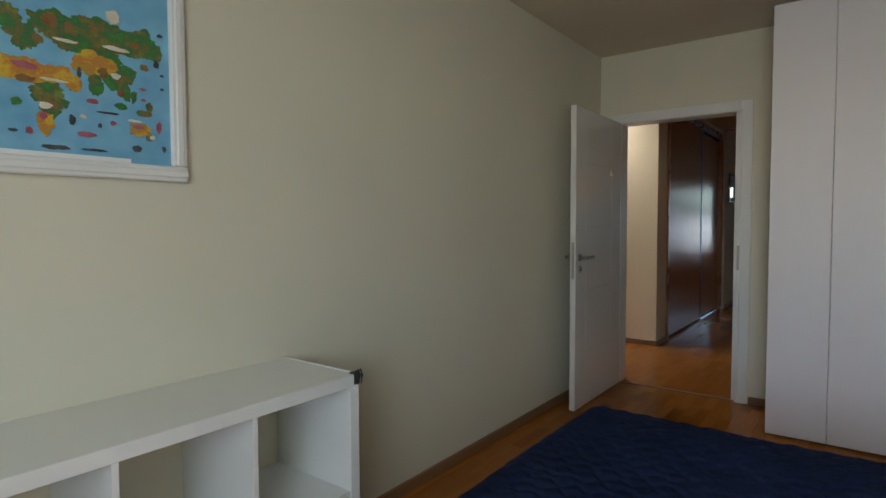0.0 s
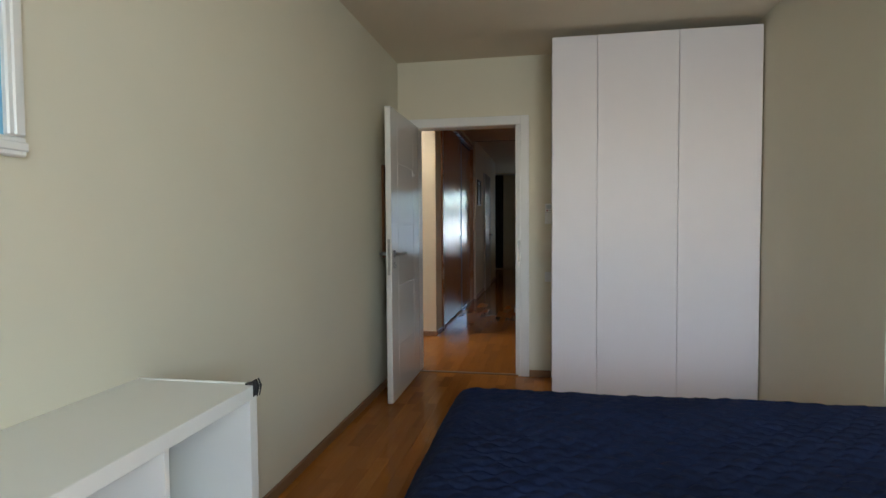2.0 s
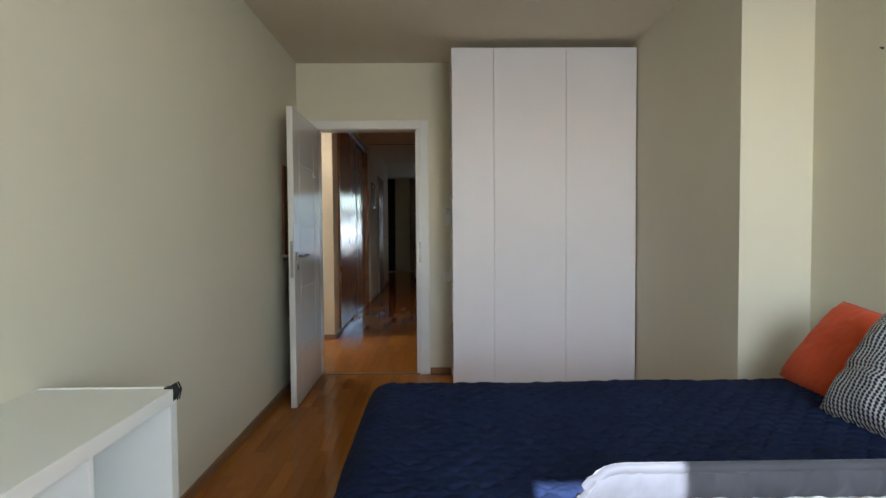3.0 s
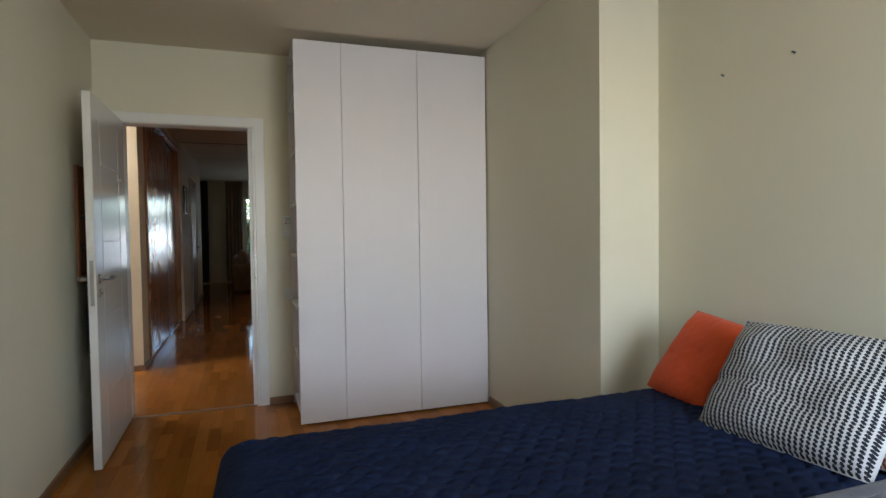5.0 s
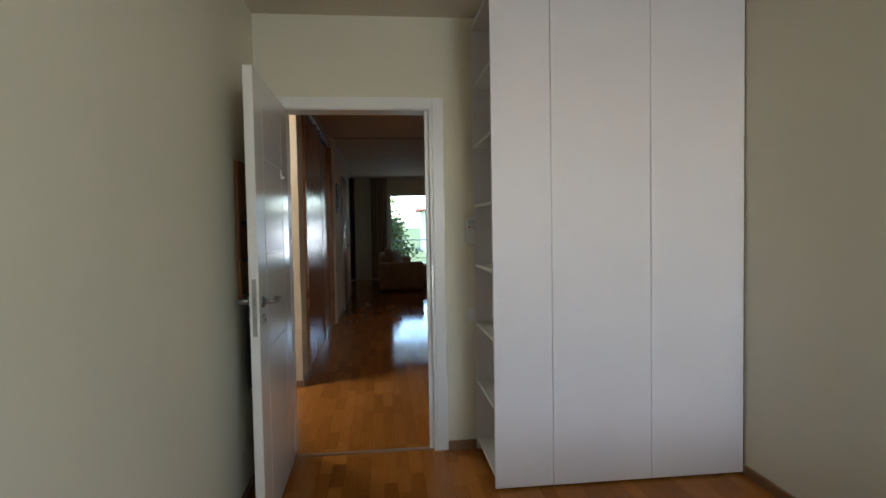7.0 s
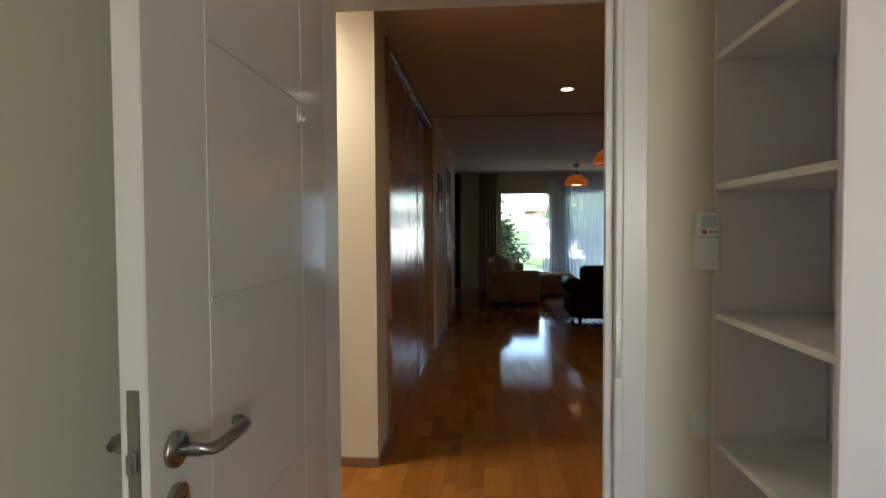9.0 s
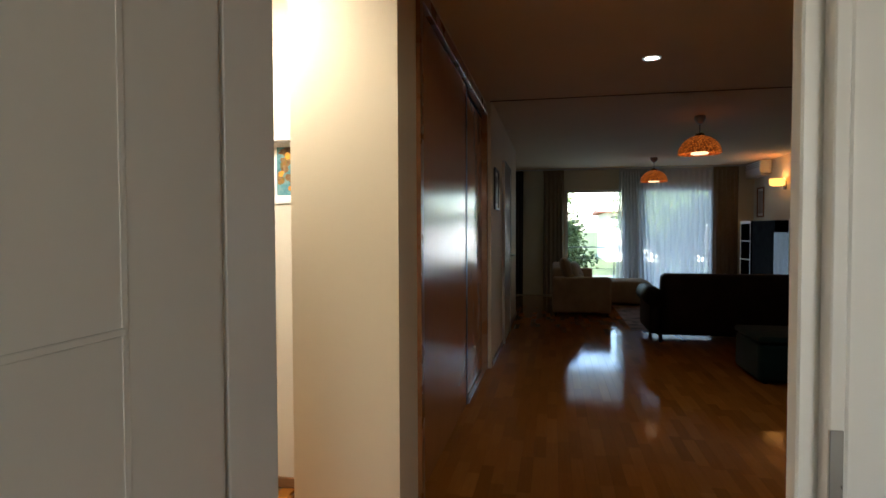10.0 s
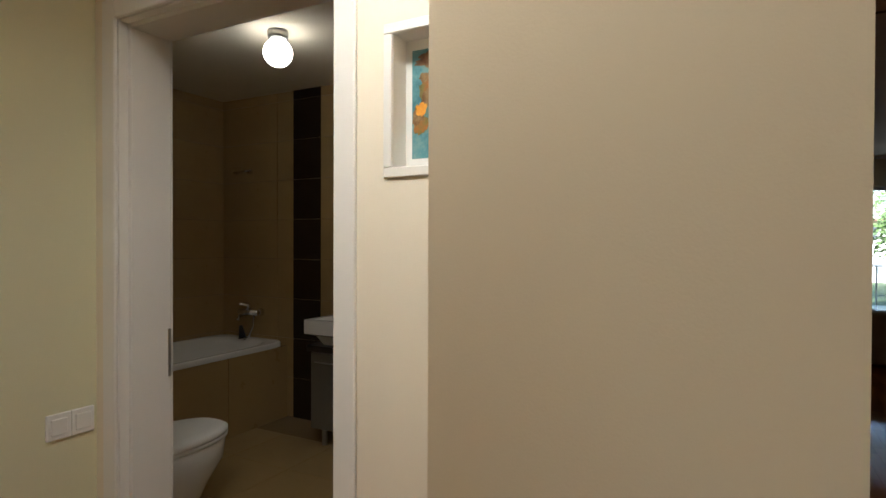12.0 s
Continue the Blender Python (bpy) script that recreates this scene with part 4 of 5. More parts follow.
def box_picture():
    """White lined niche with a thin lip; the print hangs at its back."""
    cx, w, h, d = (NX0 + NX1) / 2, NX1 - NX0, NZ1 - NZ0, NY - 6.29
    p = thing("box_picture", (cx, 6.29, NZ0), "white box frame let into the wall with a colourful painted print", "picture")
    e, t = 0.014, 0.009
    for x0, z0, x1, z1 in ((-w / 2 - e, -e, w / 2 + e, t), (-w / 2 - e, h - t, w / 2 + e, h + e), (-w / 2 - e, t + 0.0004, -w / 2 + t, h - t - 0.0004), (w / 2 - t, t + 0.0004, w / 2 + e, h - t - 0.0004)):
        part("frame_bar", B(x0, -0.007, z0, x1, -0.0004, z1, bevel=0.002), M_TRIM, p)
    for x0, z0, x1, z1 in ((-w / 2 + 0.0004, 0.0004, w / 2 - 0.0004, t), (-w / 2 + 0.0004, h - t, w / 2 - 0.0004, h - 0.0004), (-w / 2 + 0.0004, t, -w / 2 + t, h - t), (w / 2 - t, t, w / 2 - 0.0004, h - t)):
        part("lining", B(x0, 0.0, z0, x1, d - 0.001, z1), M_TRIM, p)
    part("mount", B(-w / 2 + t, d - 0.006, t, w / 2 - t, d - 0.001, h - t), M_CARD, p, "white card mount")
    mx, mz = 0.026, 0.034
    part("print", B(-w / 2 + mx, d - 0.0075, mz, w / 2 - mx, d - 0.006, h - mz), print_mat("printed_turquoise", (0.04, 0.15, 0.19), (0.10, 0.26, 0.30), (0.20, 0.33, 0.33)), p, "turquoise printed sheet")
    brown = print_mat("printed_brown", (0.05, 0.025, 0.012), (0.16, 0.08, 0.03), (0.30, 0.20, 0.10))
    leaf = print_mat("printed_leaf", (0.06, 0.09, 0.04), (0.20, 0.16, 0.05), (0.34, 0.13, 0.03))
    glowing = print_mat("printed_orange", (0.62, 0.20, 0.02), (0.80, 0.40, 0.06))
    shapes = (("crown", -0.02, 0.245, 0.062, 0.024, brown), ("crown", 0.05, 0.240, 0.045, 0.026, brown), ("leaf", -0.045, 0.185, 0.022, 0.034, leaf), ("leaf", 0.0, 0.165, 0.026, 0.05, leaf),
              ("leaf", 0.05, 0.19, 0.024, 0.042, leaf), ("stem", -0.02, 0.12, 0.034, 0.02, brown), ("leaf", 0.045, 0.12, 0.032, 0.026, leaf), ("leaf", -0.06, 0.105, 0.016, 0.024, leaf),
              ("stem", 0.01, 0.085, 0.05, 0.016, brown), ("petal", -0.015, 0.066, 0.028, 0.014, glowing), ("petal", 0.055, 0.064, 0.022, 0.012, glowing), ("petal", 0.015, 0.145, 0.008, 0.02, glowing))
    rng = random.Random(6)
    shapes += tuple(("leaf", rng.uniform(-0.065, 0.07), rng.uniform(0.075, 0.225), rng.uniform(0.006, 0.016), rng.uniform(0.010, 0.026), rng.choice((leaf, brown, brown, glowing))) for k in range(22))
    for i, (name, x, z, rx, rz, mat) in enumerate(shapes):
        bm = bmesh.new()
        blob(bm, x * 1.55 - 0.012, z * 1.06, rx * 1.15, rz, 2.3 * i + 1, d - 0.0079 - 0.0001 * i, 40)
        part(name + "_print", bm, mat, p)
    return p


box_picture()
wall_picture("picture", (-1.468, 9.42, 1.55), 90, 0.42, 0.42, M_DWOOD, M_GREYPRINT, "dark framed picture on the hall wall")


def downlight(at, label, r=0.045):
    d = thing("downlight", at, label, "downlight", "recessed downlights")
    part("ring", lathe([(r, 0), (r * 1.35, -0.001), (r * 1.3, -0.006), (r, -0.006)], 24, caps=False), M_CHROME, d)
    part("lens", lathe([(0.0001, -0.004), (r, -0.003)], 24), M_SPOT, d, "lit lens")
    return d


downlight((-0.2, 7.85, CH), "lit recessed downlight in the hall ceiling", 0.05)
downlight((-2.3, 5.62, CH), "lit recessed downlight in the lobby ceiling")


# ---- living room ----
def pendant(at, r):
    p = thing("pendant_lamp", at, "lit pendant lamp with an orange shell dome shade", "pendant lamp", "pendant lamps")
    part("canopy", lathe([(0.0, 0.0), (0.055, 0.0), (0.06, -0.03), (0.04, -0.075), (0.012, -0.09), (0.0, -0.09)]), M_STEEL, p, "", True)
    part("cord", tube(bmesh.new(), [(0, 0, -0.09), (0, 0, -0.21)], 0.004, 8), M_BLACKP, p)
    prof = [(0.05, -0.212)] + [(r * math.sin(a), -0.215 - 0.205 * (1 - math.cos(a))) for a in [0.25 + i * (math.pi / 2 - 0.25) / 12 for i in range(13)]]
    bm = bmesh.new()
    n = 40
    rings = [[bm.verts.new((q * math.cos(2 * math.pi * k / n), q * math.sin(2 * math.pi * k / n), z)) for k in range(n)] for q, z in prof]
    for a, b in zip(rings, rings[1:]):
        for k in range(n):
            bm.faces.new((a[k], a[(k + 1) % n], b[(k + 1) % n], b[k]))
    sh = part("shade", bm, M_SHADE, p, "glowing orange shell shade", True)
    so = sh.modifiers.new("thick", "SOLIDIFY")
    so.thickness = 0.005
    part("diffuser", lathe([(0.0, -0.400), (0.085, -0.402), (0.095, -0.414), (0.085, -0.422), (0.0, -0.425)]), M_BULB, p, "lit diffuser under the shade", True)
    part("cap", lathe([(0.0, -0.185), (0.04, -0.19), (0.055, -0.22), (0.0, -0.22)]), M_DWOOD, p, "", True)
    part("bulb", lathe([(0.0, -0.36), (0.03, -0.35), (0.04, -0.325), (0.03, -0.29), (0.015, -0.27), (0.0, -0.27)]), M_BULB, p, "lit bulb", True)
    return p


pl = pendant((0.71, 10.3, CL), 0.226)
copy_thing(pl, pose(0.83, 13.9, CL))


def soft_box(bm, x0, y0, z0, x1, y1, z1, r=0.05):
    return box(bm, x0, y0, z0, x1, y1, z1, min(r, (x1 - x0) / 2.2, (y1 - y0) / 2.2, (z1 - z0) / 2.2), 4)


def dark_sofa():
    """Its back is turned to the hall."""
    s = thing("sofa", (1.34, 10.98, 0), "dark brown leather sofa with rolled arms, back turned to the hall", "sofa")
    hw = 1.12
    part("base", soft_box(bmesh.new(), -hw + 0.1, -0.36, 0.09, hw - 0.1, 0.42, 0.36, 0.03), M_DARKF, s, "", True)
    part("backrest", soft_box(bmesh.new(), -hw + 0.16, -0.40, 0.10, hw - 0.16, -0.16, 0.82, 0.07), M_DARKF, s, "", True)
    for x in (-0.46, 0.46):
        part("seat_cushion", soft_box(bmesh.new(), x - 0.455, -0.16, 0.34, x + 0.455, 0.45, 0.47, 0.05), M_DARKF, s, "", True)
        part("back_cushion", soft_box(bmesh.new(), x - 0.455, -0.18, 0.46, x + 0.455, 0.02, 0.805, 0.07), M_DARKF, s, "", True)
    for sgn in (-1, 1):
        bm = soft_box(bmesh.new(), min(sgn * (hw - 0.21), sgn * (hw - 0.03)), -0.36, 0.10, max(sgn * (hw - 0.21), sgn * (hw - 0.03)), 0.44, 0.52, 0.04)
        tube(bm, [(sgn * (hw - 0.10), -0.40, 0.53), (sgn * (hw - 0.10), 0.45, 0.53)], 0.115, 24)
        part("arm", bm, M_DARKF, s, "", True)
        for y in (-0.33, 0.38):
            part("leg", tube(bmesh.new(), [(sgn * (hw - 0.16), y, 0.0), (sgn * (hw - 0.15), y, 0.16)], [0.018, 0.034], 12), M_DWOOD, s, "turned dark wooden leg", True)
    return s


dark_sofa()


def beige_sofa():
    """L-shaped: back along the alcove side, near arm towards the hall, chaise at the far end."""
    s = thing("corner_sofa", (-0.44, 13.6, 0), "beige fabric corner sofa with a chaise and loose cushions", "sofa")
    part("base", soft_box(bmesh.new(), -0.44, -0.92, 0.04, 0.44, 1.1, 0.30, 0.03), M_BEIGE, s, "", True)
    part("arm", soft_box(bmesh.new(), -0.45, -0.96, 0.04, 0.45, -0.74, 0.60, 0.04), M_BEIGE, s, "", True)
    part("backrest", soft_box(bmesh.new(), -0.46, -0.74, 0.05, -0.20, 1.1, 0.74, 0.06), M_BEIGE, s, "", True)
    part("chaise", soft_box(bmesh.new(), 0.44, 0.28, 0.04, 1.24, 1.08, 0.44, 0.05), M_BEIGE, s, "", True)
    for i in range(2):
        part("seat_cushion", soft_box(bmesh.new(), -0.20, -0.73 + i * 0.92, 0.29, 0.45, 0.18 + i * 0.92, 0.45, 0.05), M_BEIGE, s, "", True)
    part("far_arm", soft_box(bmesh.new(), -0.44, 1.08, 0.04, 0.30, 1.28, 0.62, 0.05), M_BEIGE, s, "", True)
    for x in (-0.40, 0.40):
        for y in (-0.88, 1.0):
            part("leg", tube(bmesh.new(), [(x, y, 0), (x, y, 0.05)], 0.022, 10), M_DWOOD, s)
    return s


beige_sofa()
cushion("cushion", 0.55, 0.48, 0.18, M_BEIGE, (-0.58, 12.98, 0.44), -18, 90, "beige cushion leaning on the corner sofa", 11.0)
cushion("cushion", 0.48, 0.42, 0.16, M_SHEET, (-0.42, 13.05, 0.44), -24, 80, "pale cushion on the corner sofa", 13.0)

bm = grid(lambda u, v: (0.15 + 1.9 * u, 11.42 + 2.75 * v, 0.004 + 0.004 * (1 if 0.01 < u < 0.99 and 0.01 < v < 0.99 else 0)), 60, 60)
g = Graph("grey_rug_pile")
rc = g.ramp(g.noise(3.0, 3, 0.5), (0.35, (0.10, 0.085, 0.085)), (0.5, (0.30, 0.25, 0.22)), (0.62, (0.13, 0.10, 0.10)))
g.bump(g.noise(300, 2), 0.6, 0.004)
M_RUG = g.set(Base_Color=rc, Roughness=0.95)
rug = tagged(part("rug", bm, M_RUG), "grey patterned flat rug between the sofas", "rug")
so = rug.modifiers.new("thick", "SOLIDIFY")
so.thickness = 0.006


def pouf():
    p = thing("pouf", (1.2, 9.18, 0), "square dark teal felt pouf on the parquet", "pouf")
    part("body", soft_box(bmesh.new(), -0.34, -0.34, 0.012, 0.34, 0.34, 0.36, 0.05), M_TEAL, p, "", True)
    part("top_pad", soft_box(bmesh.new(), -0.345, -0.345, 0.355, 0.345, 0.345, 0.415, 0.028), M_TEAL, p, "", True)
    for x in (-0.27, 0.27):
        for y in (-0.27, 0.27):
            part("foot", tube(bmesh.new(), [(x, y, 0.0), (x, y, 0.02)], 0.02, 10), M_BLACKP, p)
    return p


pouf()


def media_wall():
    """Dark wall unit with pale shelf towers along the right-hand wall."""
    m = thing("wall_unit", (2.94, 13.3, 0), "black-brown wall unit with pale-edged shelf towers and a glass door", "wall unit")

    def tower(y0, y1, h):
        for y in (y0, y1 - 0.022):
            part("tower_side", B(-0.42, y, 0, 0, y + 0.022, h, bevel=0.001), M_BLACKM, m)
            part("edge_band", B(-0.424, y - 0.002, 0, -0.4205, y + 0.028, h, bevel=0.001), M_WHITEP, m, "pale edge band")
        for z in (0.02, 0.5, 0.80, 1.13, h - 0.05):
            part("tower_shelf", B(-0.41, y0 + 0.0225, z, -0.01, y1 - 0.0225, z + 0.022, bevel=0.001), M_BLACKM, m)
            part("edge_band", B(-0.424, y0 + 0.0285, z, -0.4105, y1 - 0.0285, z + (0.05 if z > 1.3 else 0.022), bevel=0.001), M_WHITEP, m, "pale edge band")
        part("tower_back", B(-0.01, y0, 0, 0, y1, h), M_BLACKM, m)
    tower(1.02, 1.55, 1.50)
    tower(-1.12, -0.62, 1.50)
    part("cabinet", B(-0.40, -0.03, 0.0, -0.005, 1.015, 1.49, bevel=0.002), M_BLACKM, m)
    part("low_cabinet", B(-0.40, -0.615, 0.0, -0.005, -0.035, 0.5, bevel=0.002), M_BLACKM, m)
    part("glass_door", B(-0.42, -0.61, 0.5, -0.412, -0.04, 1.30, bevel=0.001), M_DGLASS, m, "reflective glass door")
    part("glass_cabinet", B(-0.41, -0.61, 0.502, -0.005, -0.04, 1.30, bevel=0.002), M_BLACKM, m)
    part("end_cabinet", B(-0.40, -2.4, 0, -0.005, -1.125, 1.50, bevel=0.002), M_BLACKM, m)
    return m


media_wall()


def sconce():
    s = thing("wall_lamp", (2.95, 14.0, 2.08), "lit wall lamp with an amber glass bowl", "wall lamp")
    part("plate", B(-0.02, -0.05, -0.06, 0, 0.05, 0.08, bevel=0.004), M_STEEL, s)
    part("arm", tube(bmesh.new(), [(-0.01, 0, 0.0), (-0.06, 0, -0.02), (-0.09, 0, 0.02)], 0.008, 8), M_STEEL, s)
    bm = lathe([(0.07, 0.0), (0.112, 0.018), (0.12, 0.12), (0.113, 0.12), (0.106, 0.024), (0.068, 0.006)], 28)
    bowl = part("shade", bm, M_SCON, s, "glowing amber glass bowl", True)
    bowl.location = (-0.13, 0, 0.0)
    return s


sconce()


def air_conditioner():
    a = thing("air_conditioner", (2.95, 15.0, 2.32), "white air conditioner high on the wall", "air conditioner")
    bm = B(-0.20, -0.40, 0.02, 0, 0.40, 0.28, bevel=0.03, seg=3)
    part("housing", bm, M_WHITEP, a, "", True)
    part("flap", B(-0.195, -0.36, 0.0, -0.05, 0.36, 0.018, bevel=0.004), M_WHITEP, a)
    for i in range(3):
        part("intake_slat", B(-0.206, -0.36, 0.16 + i * 0.03, -0.198, 0.36, 0.172 + i * 0.03, bevel=0.002), M_GREYP, a)
    return a


air_conditioner()
wall_picture("picture", (2.948, 15.12, 1.58), -90, 0.34, 0.56, M_BWOOD, M_GREYPRINT, "narrow framed picture on the living room wall")


def drape(name, x0, x1, y, z0, z1, material, label, waves, depth, flare=0.0, category="curtain"):
    def f(u, v):
        x = x0 + (x1 - x0) * u + flare * (1 - v) * (u - 0.3)
        ph = u * waves * 2 * math.pi
        amp = depth * (0.65 + 0.35 * math.sin(u * 7.3 + 1)) * (1 - 0.45 * v)
        return (x + 0.012 * math.sin(ph * 2 + v), y + amp * math.sin(ph + 0.35 * math.sin(v * 3 + u * 5)), z0 + (z1 - z0) * v)
    c = thing(name, ((x0 + x1) / 2, y, z0), label, category)
    bm = grid(f, int(waves * 12), 14)
    bmesh.ops.translate(bm, verts=bm.verts, vec=(-(x0 + x1) / 2, -y, -z0))
    part("cloth", bm, material, c, "", True)
    part("heading_tape", B(x0 - (x0 + x1) / 2, -depth * 0.6, z1 - z0 - 0.05, x1 - (x0 + x1) / 2, -depth * 0.6 + 0.004, z1 - z0, bevel=0.001), material, c)
    return c


drape("curtain", -1.09, -0.68, 15.36, 0.02, 2.57, M_DRAPE, "gathered beige drape beside the open window", 5, 0.05)
drape("curtain", 2.17, 2.62, 15.36, 0.02, 2.57, M_DRAPE, "gathered beige drape beside the sheer curtain", 6, 0.05)
drape("curtain", -2.4, -1.50, 15.36, 0.02, 2.57, M_DARKDRAPE, "dark drape in the alcove's corner", 8, 0.04)
drape("sheer_curtain", 0.80, 2.24, 15.42, 0.03, 2.565, M_SHEER, "white sheer curtain hanging over the window", 14, 0.035)
drape("sheer_curtain", 0.42, 0.90, 15.40, 0.03, 2.565, M_SHEER, "white sheer curtain gathered beside the open window", 9, 0.05, 0.25)
rail = thing("curtain_rail", (0.4, 15.40, 2.578), "slim white curtain rail on the ceiling", "curtain rail")
part("track", B(-2.9, -0.06, 0, 2.4, 0.06, 0.022, bevel=0.003), M_WHITEP, rail)


def window_unit(name, x0, x1, z0, z1, label):
    w = thing(name, ((x0 + x1) / 2, 15.58, z0), label, "window")
    w["kind"] = "structure"
    hw, H, t = (x1 - x0) / 2, z1 - z0, 0.055
    for a, b, c, d in ((-hw, 0, -hw + t, H), (hw - t, 0, hw, H), (-hw + t, 0, hw - t, t), (-hw + t, H - t, hw - t, H)):
        part("window_frame", B(a, -0.035, b, c, 0.035, d, bevel=0.004), M_WHITEP, w)
    pane = part("pane", B(-hw + t, -0.003, t, hw - t, 0.003, H - t), M_GLASS, w)
    pane.visible_shadow = False
    return w


window_unit("window_1", -0.638, 0.558, 0.122, 2.178, "tall white-framed balcony door with clear glass")
window_unit("window_2", 0.862, 2.198, 0.122, 2.178, "tall white-framed window behind the sheer curtain")


# ---- bathroom ----
def toilet():
    t = thing("toilet", (-3.93, 6.47, 0), "white ceramic toilet with a closed lid", "toilet")

    def ring(z, w, y0, y1, n=32):
        pts = []
        for k in range(n):
            a = 2 * math.pi * k / n
            ex = math.copysign(abs(math.cos(a)) ** 0.8, math.cos(a))
            pts.append((w * ex, (y0 + y1) / 2 + (y1 - y0) / 2 * math.sin(a), z))
        return pts

    def loft(rings):
        bm = bmesh.new()
        vs = [[bm.verts.new(p) for p in r] for r in rings]
        n = len(vs[0])
        for a, b in zip(vs, vs[1:]):
            for k in range(n):
                bm.faces.new((a[k], a[(k + 1) % n], b[(k + 1) % n], b[k]))
        bm.faces.new(vs[0][::-1]), bm.faces.new(vs[-1])
        return bm
    part("bowl", loft([ring(0, 0.125, 0.05, 0.57), ring(0.12, 0.12, 0.05, 0.56), ring(0.20, 0.140, 0.05, 0.61), ring(0.30, 0.178, 0.05, 0.68), ring(0.385, 0.185, 0.05, 0.69), ring(0.395, 0.18, 0.05, 0.685)]), M_CERAM, t, "", True)
    part("seat", loft([ring(0.397, 0.185, 0.12, 0.695), ring(0.412, 0.187, 0.12, 0.70), ring(0.415, 0.183, 0.12, 0.695)]), M_WHITEP, t, "", True)
    part("lid", loft([ring(0.417, 0.186, 0.11, 0.70), ring(0.435, 0.187, 0.11, 0.70), ring(0.447, 0.170, 0.12, 0.68), ring(0.450, 0.12, 0.17, 0.62)]), M_WHITEP, t, "closed white lid", True)
    part("cistern", soft_box(bmesh.new(), -0.19, 0.005, 0.38, 0.19, 0.16, 0.78, 0.03), M_CERAM, t, "", True)
    part("cistern_lid", B(-0.195, 0.002, 0.782, 0.195, 0.165, 0.805, bevel=0.006), M_CERAM, t)
    return t


toilet()


def bathtub():
    X0, X1, Y0, Y1, Z = BX + 0.014, -4.665, 6.75, BY - 0.014, 0.572
    cx, cy = (X0 + X1) / 2, (Y0 + Y1) / 2
    t = thing("bathtub", (cx, cy, 0), "white built-in bathtub with a tiled apron", "bathtub")
    hw, hl = (X1 - X0) / 2, (Y1 - Y0) / 2
    part("tub_body", B(-hw, -hl, 0, hw - 0.02, hl, 0.12), M_GROUT, t)

    def basin(u, v):
        # a shell: from the outer rim over the lip down to the bottom
        a = 2 * math.pi * u
        k = (1.0, 1.0, 0.985, 0.90, 0.86, 0.82, 0.72, 0.5, 0.0)
        z = (Z - 0.03, Z, Z + 0.008, Z + 0.006, Z - 0.01, Z - 0.12, Z - 0.36, Z - 0.39, Z - 0.395)
        i = min(len(k) - 2, int(v * (len(k) - 1)))
        f = v * (len(k) - 1) - i
        q, zz = k[i] + (k[i + 1] - k[i]) * f, z[i] + (z[i + 1] - z[i]) * f
        p = 0.22 if v < 0.3 else 0.45
        x = math.copysign(abs(math.cos(a)) ** p, math.cos(a))
        y = math.copysign(abs(math.sin(a)) ** p, math.sin(a))
        return (hw * q * x, hl * (q * y if q < 0.95 else y * q), zz)
    part("basin", grid(basin, 96, 24), M_CERAM, t, "", True)
    part("apron", B(hw - 0.03, -hl, 0, hw - 0.012, hl, Z - 0.03), M_GROUT, t)
    for i in range(3):
        part("apron_tile", B(hw - 0.012, -hl + i * 0.56 + 0.002, 0.002, hw - 0.004, min(hl, -hl + (i + 1) * 0.56) - 0.002, Z - 0.032, bevel=0.001), M_TILE, t)
    return t


bathtub()


def bath_tap():
    t = thing("bath_tap", (-5.02, BY - 0.012, 0.78), "chrome bath mixer tap with a shower hose", "tap")
    part("body", tube(bmesh.new(), [(-0.10, -0.06, 0), (0.10, -0.06, 0)], 0.022, 14), M_CHROME, t, "", True)
    for x in (-0.075, 0.075):
        part("wall_union", tube(bmesh.new(), [(x, 0.0, 0), (x, -0.05, 0)], [0.032, 0.018], 14), M_CHROME, t, "", True)
    part("lever", tube(bmesh.new(), [(0, -0.06, 0.02), (0, -0.065, 0.06), (0, -0.15, 0.075)], [0.02, 0.014, 0.008], 12), M_CHROME, t, "", True)
    part("spout", tube(bmesh.new(), [(0.0, -0.07, -0.01), (0.0, -0.15, -0.02), (0.0, -0.17, -0.045)], 0.014, 12), M_CHROME, t, "", True)
    hose = [(0.06, -0.06, -0.02), (0.07, -0.08, -0.10), (0.05, -0.10, -0.18), (0.0, -0.10, -0.21)]
    part("hose", tube(bmesh.new(), hose, 0.008, 8), M_CHROME, t, "chrome shower hose", True)
    part("hand_shower", tube(bmesh.new(), [(-0.02, -0.10, -0.20), (-0.04, -0.10, -0.10)], [0.03, 0.014], 12), M_BLACKP, t, "dark hand shower", True)
    return t


bath_tap()
hk = thing("shower_holder", (-5.12, BY - 0.012, 1.88), "small chrome shower holder on the tiles", "shower holder")
part("rail", tube(bmesh.new(), [(-0.10, -0.03, 0), (0.10, -0.03, 0.01)], 0.008, 8), M_CHROME, hk, "", True)
for x in (-0.09, 0.07):
    part("bracket", tube(bmesh.new(), [(x, 0, 0.0), (x, -0.035, 0.0)], 0.014, 10), M_CHROME, hk)


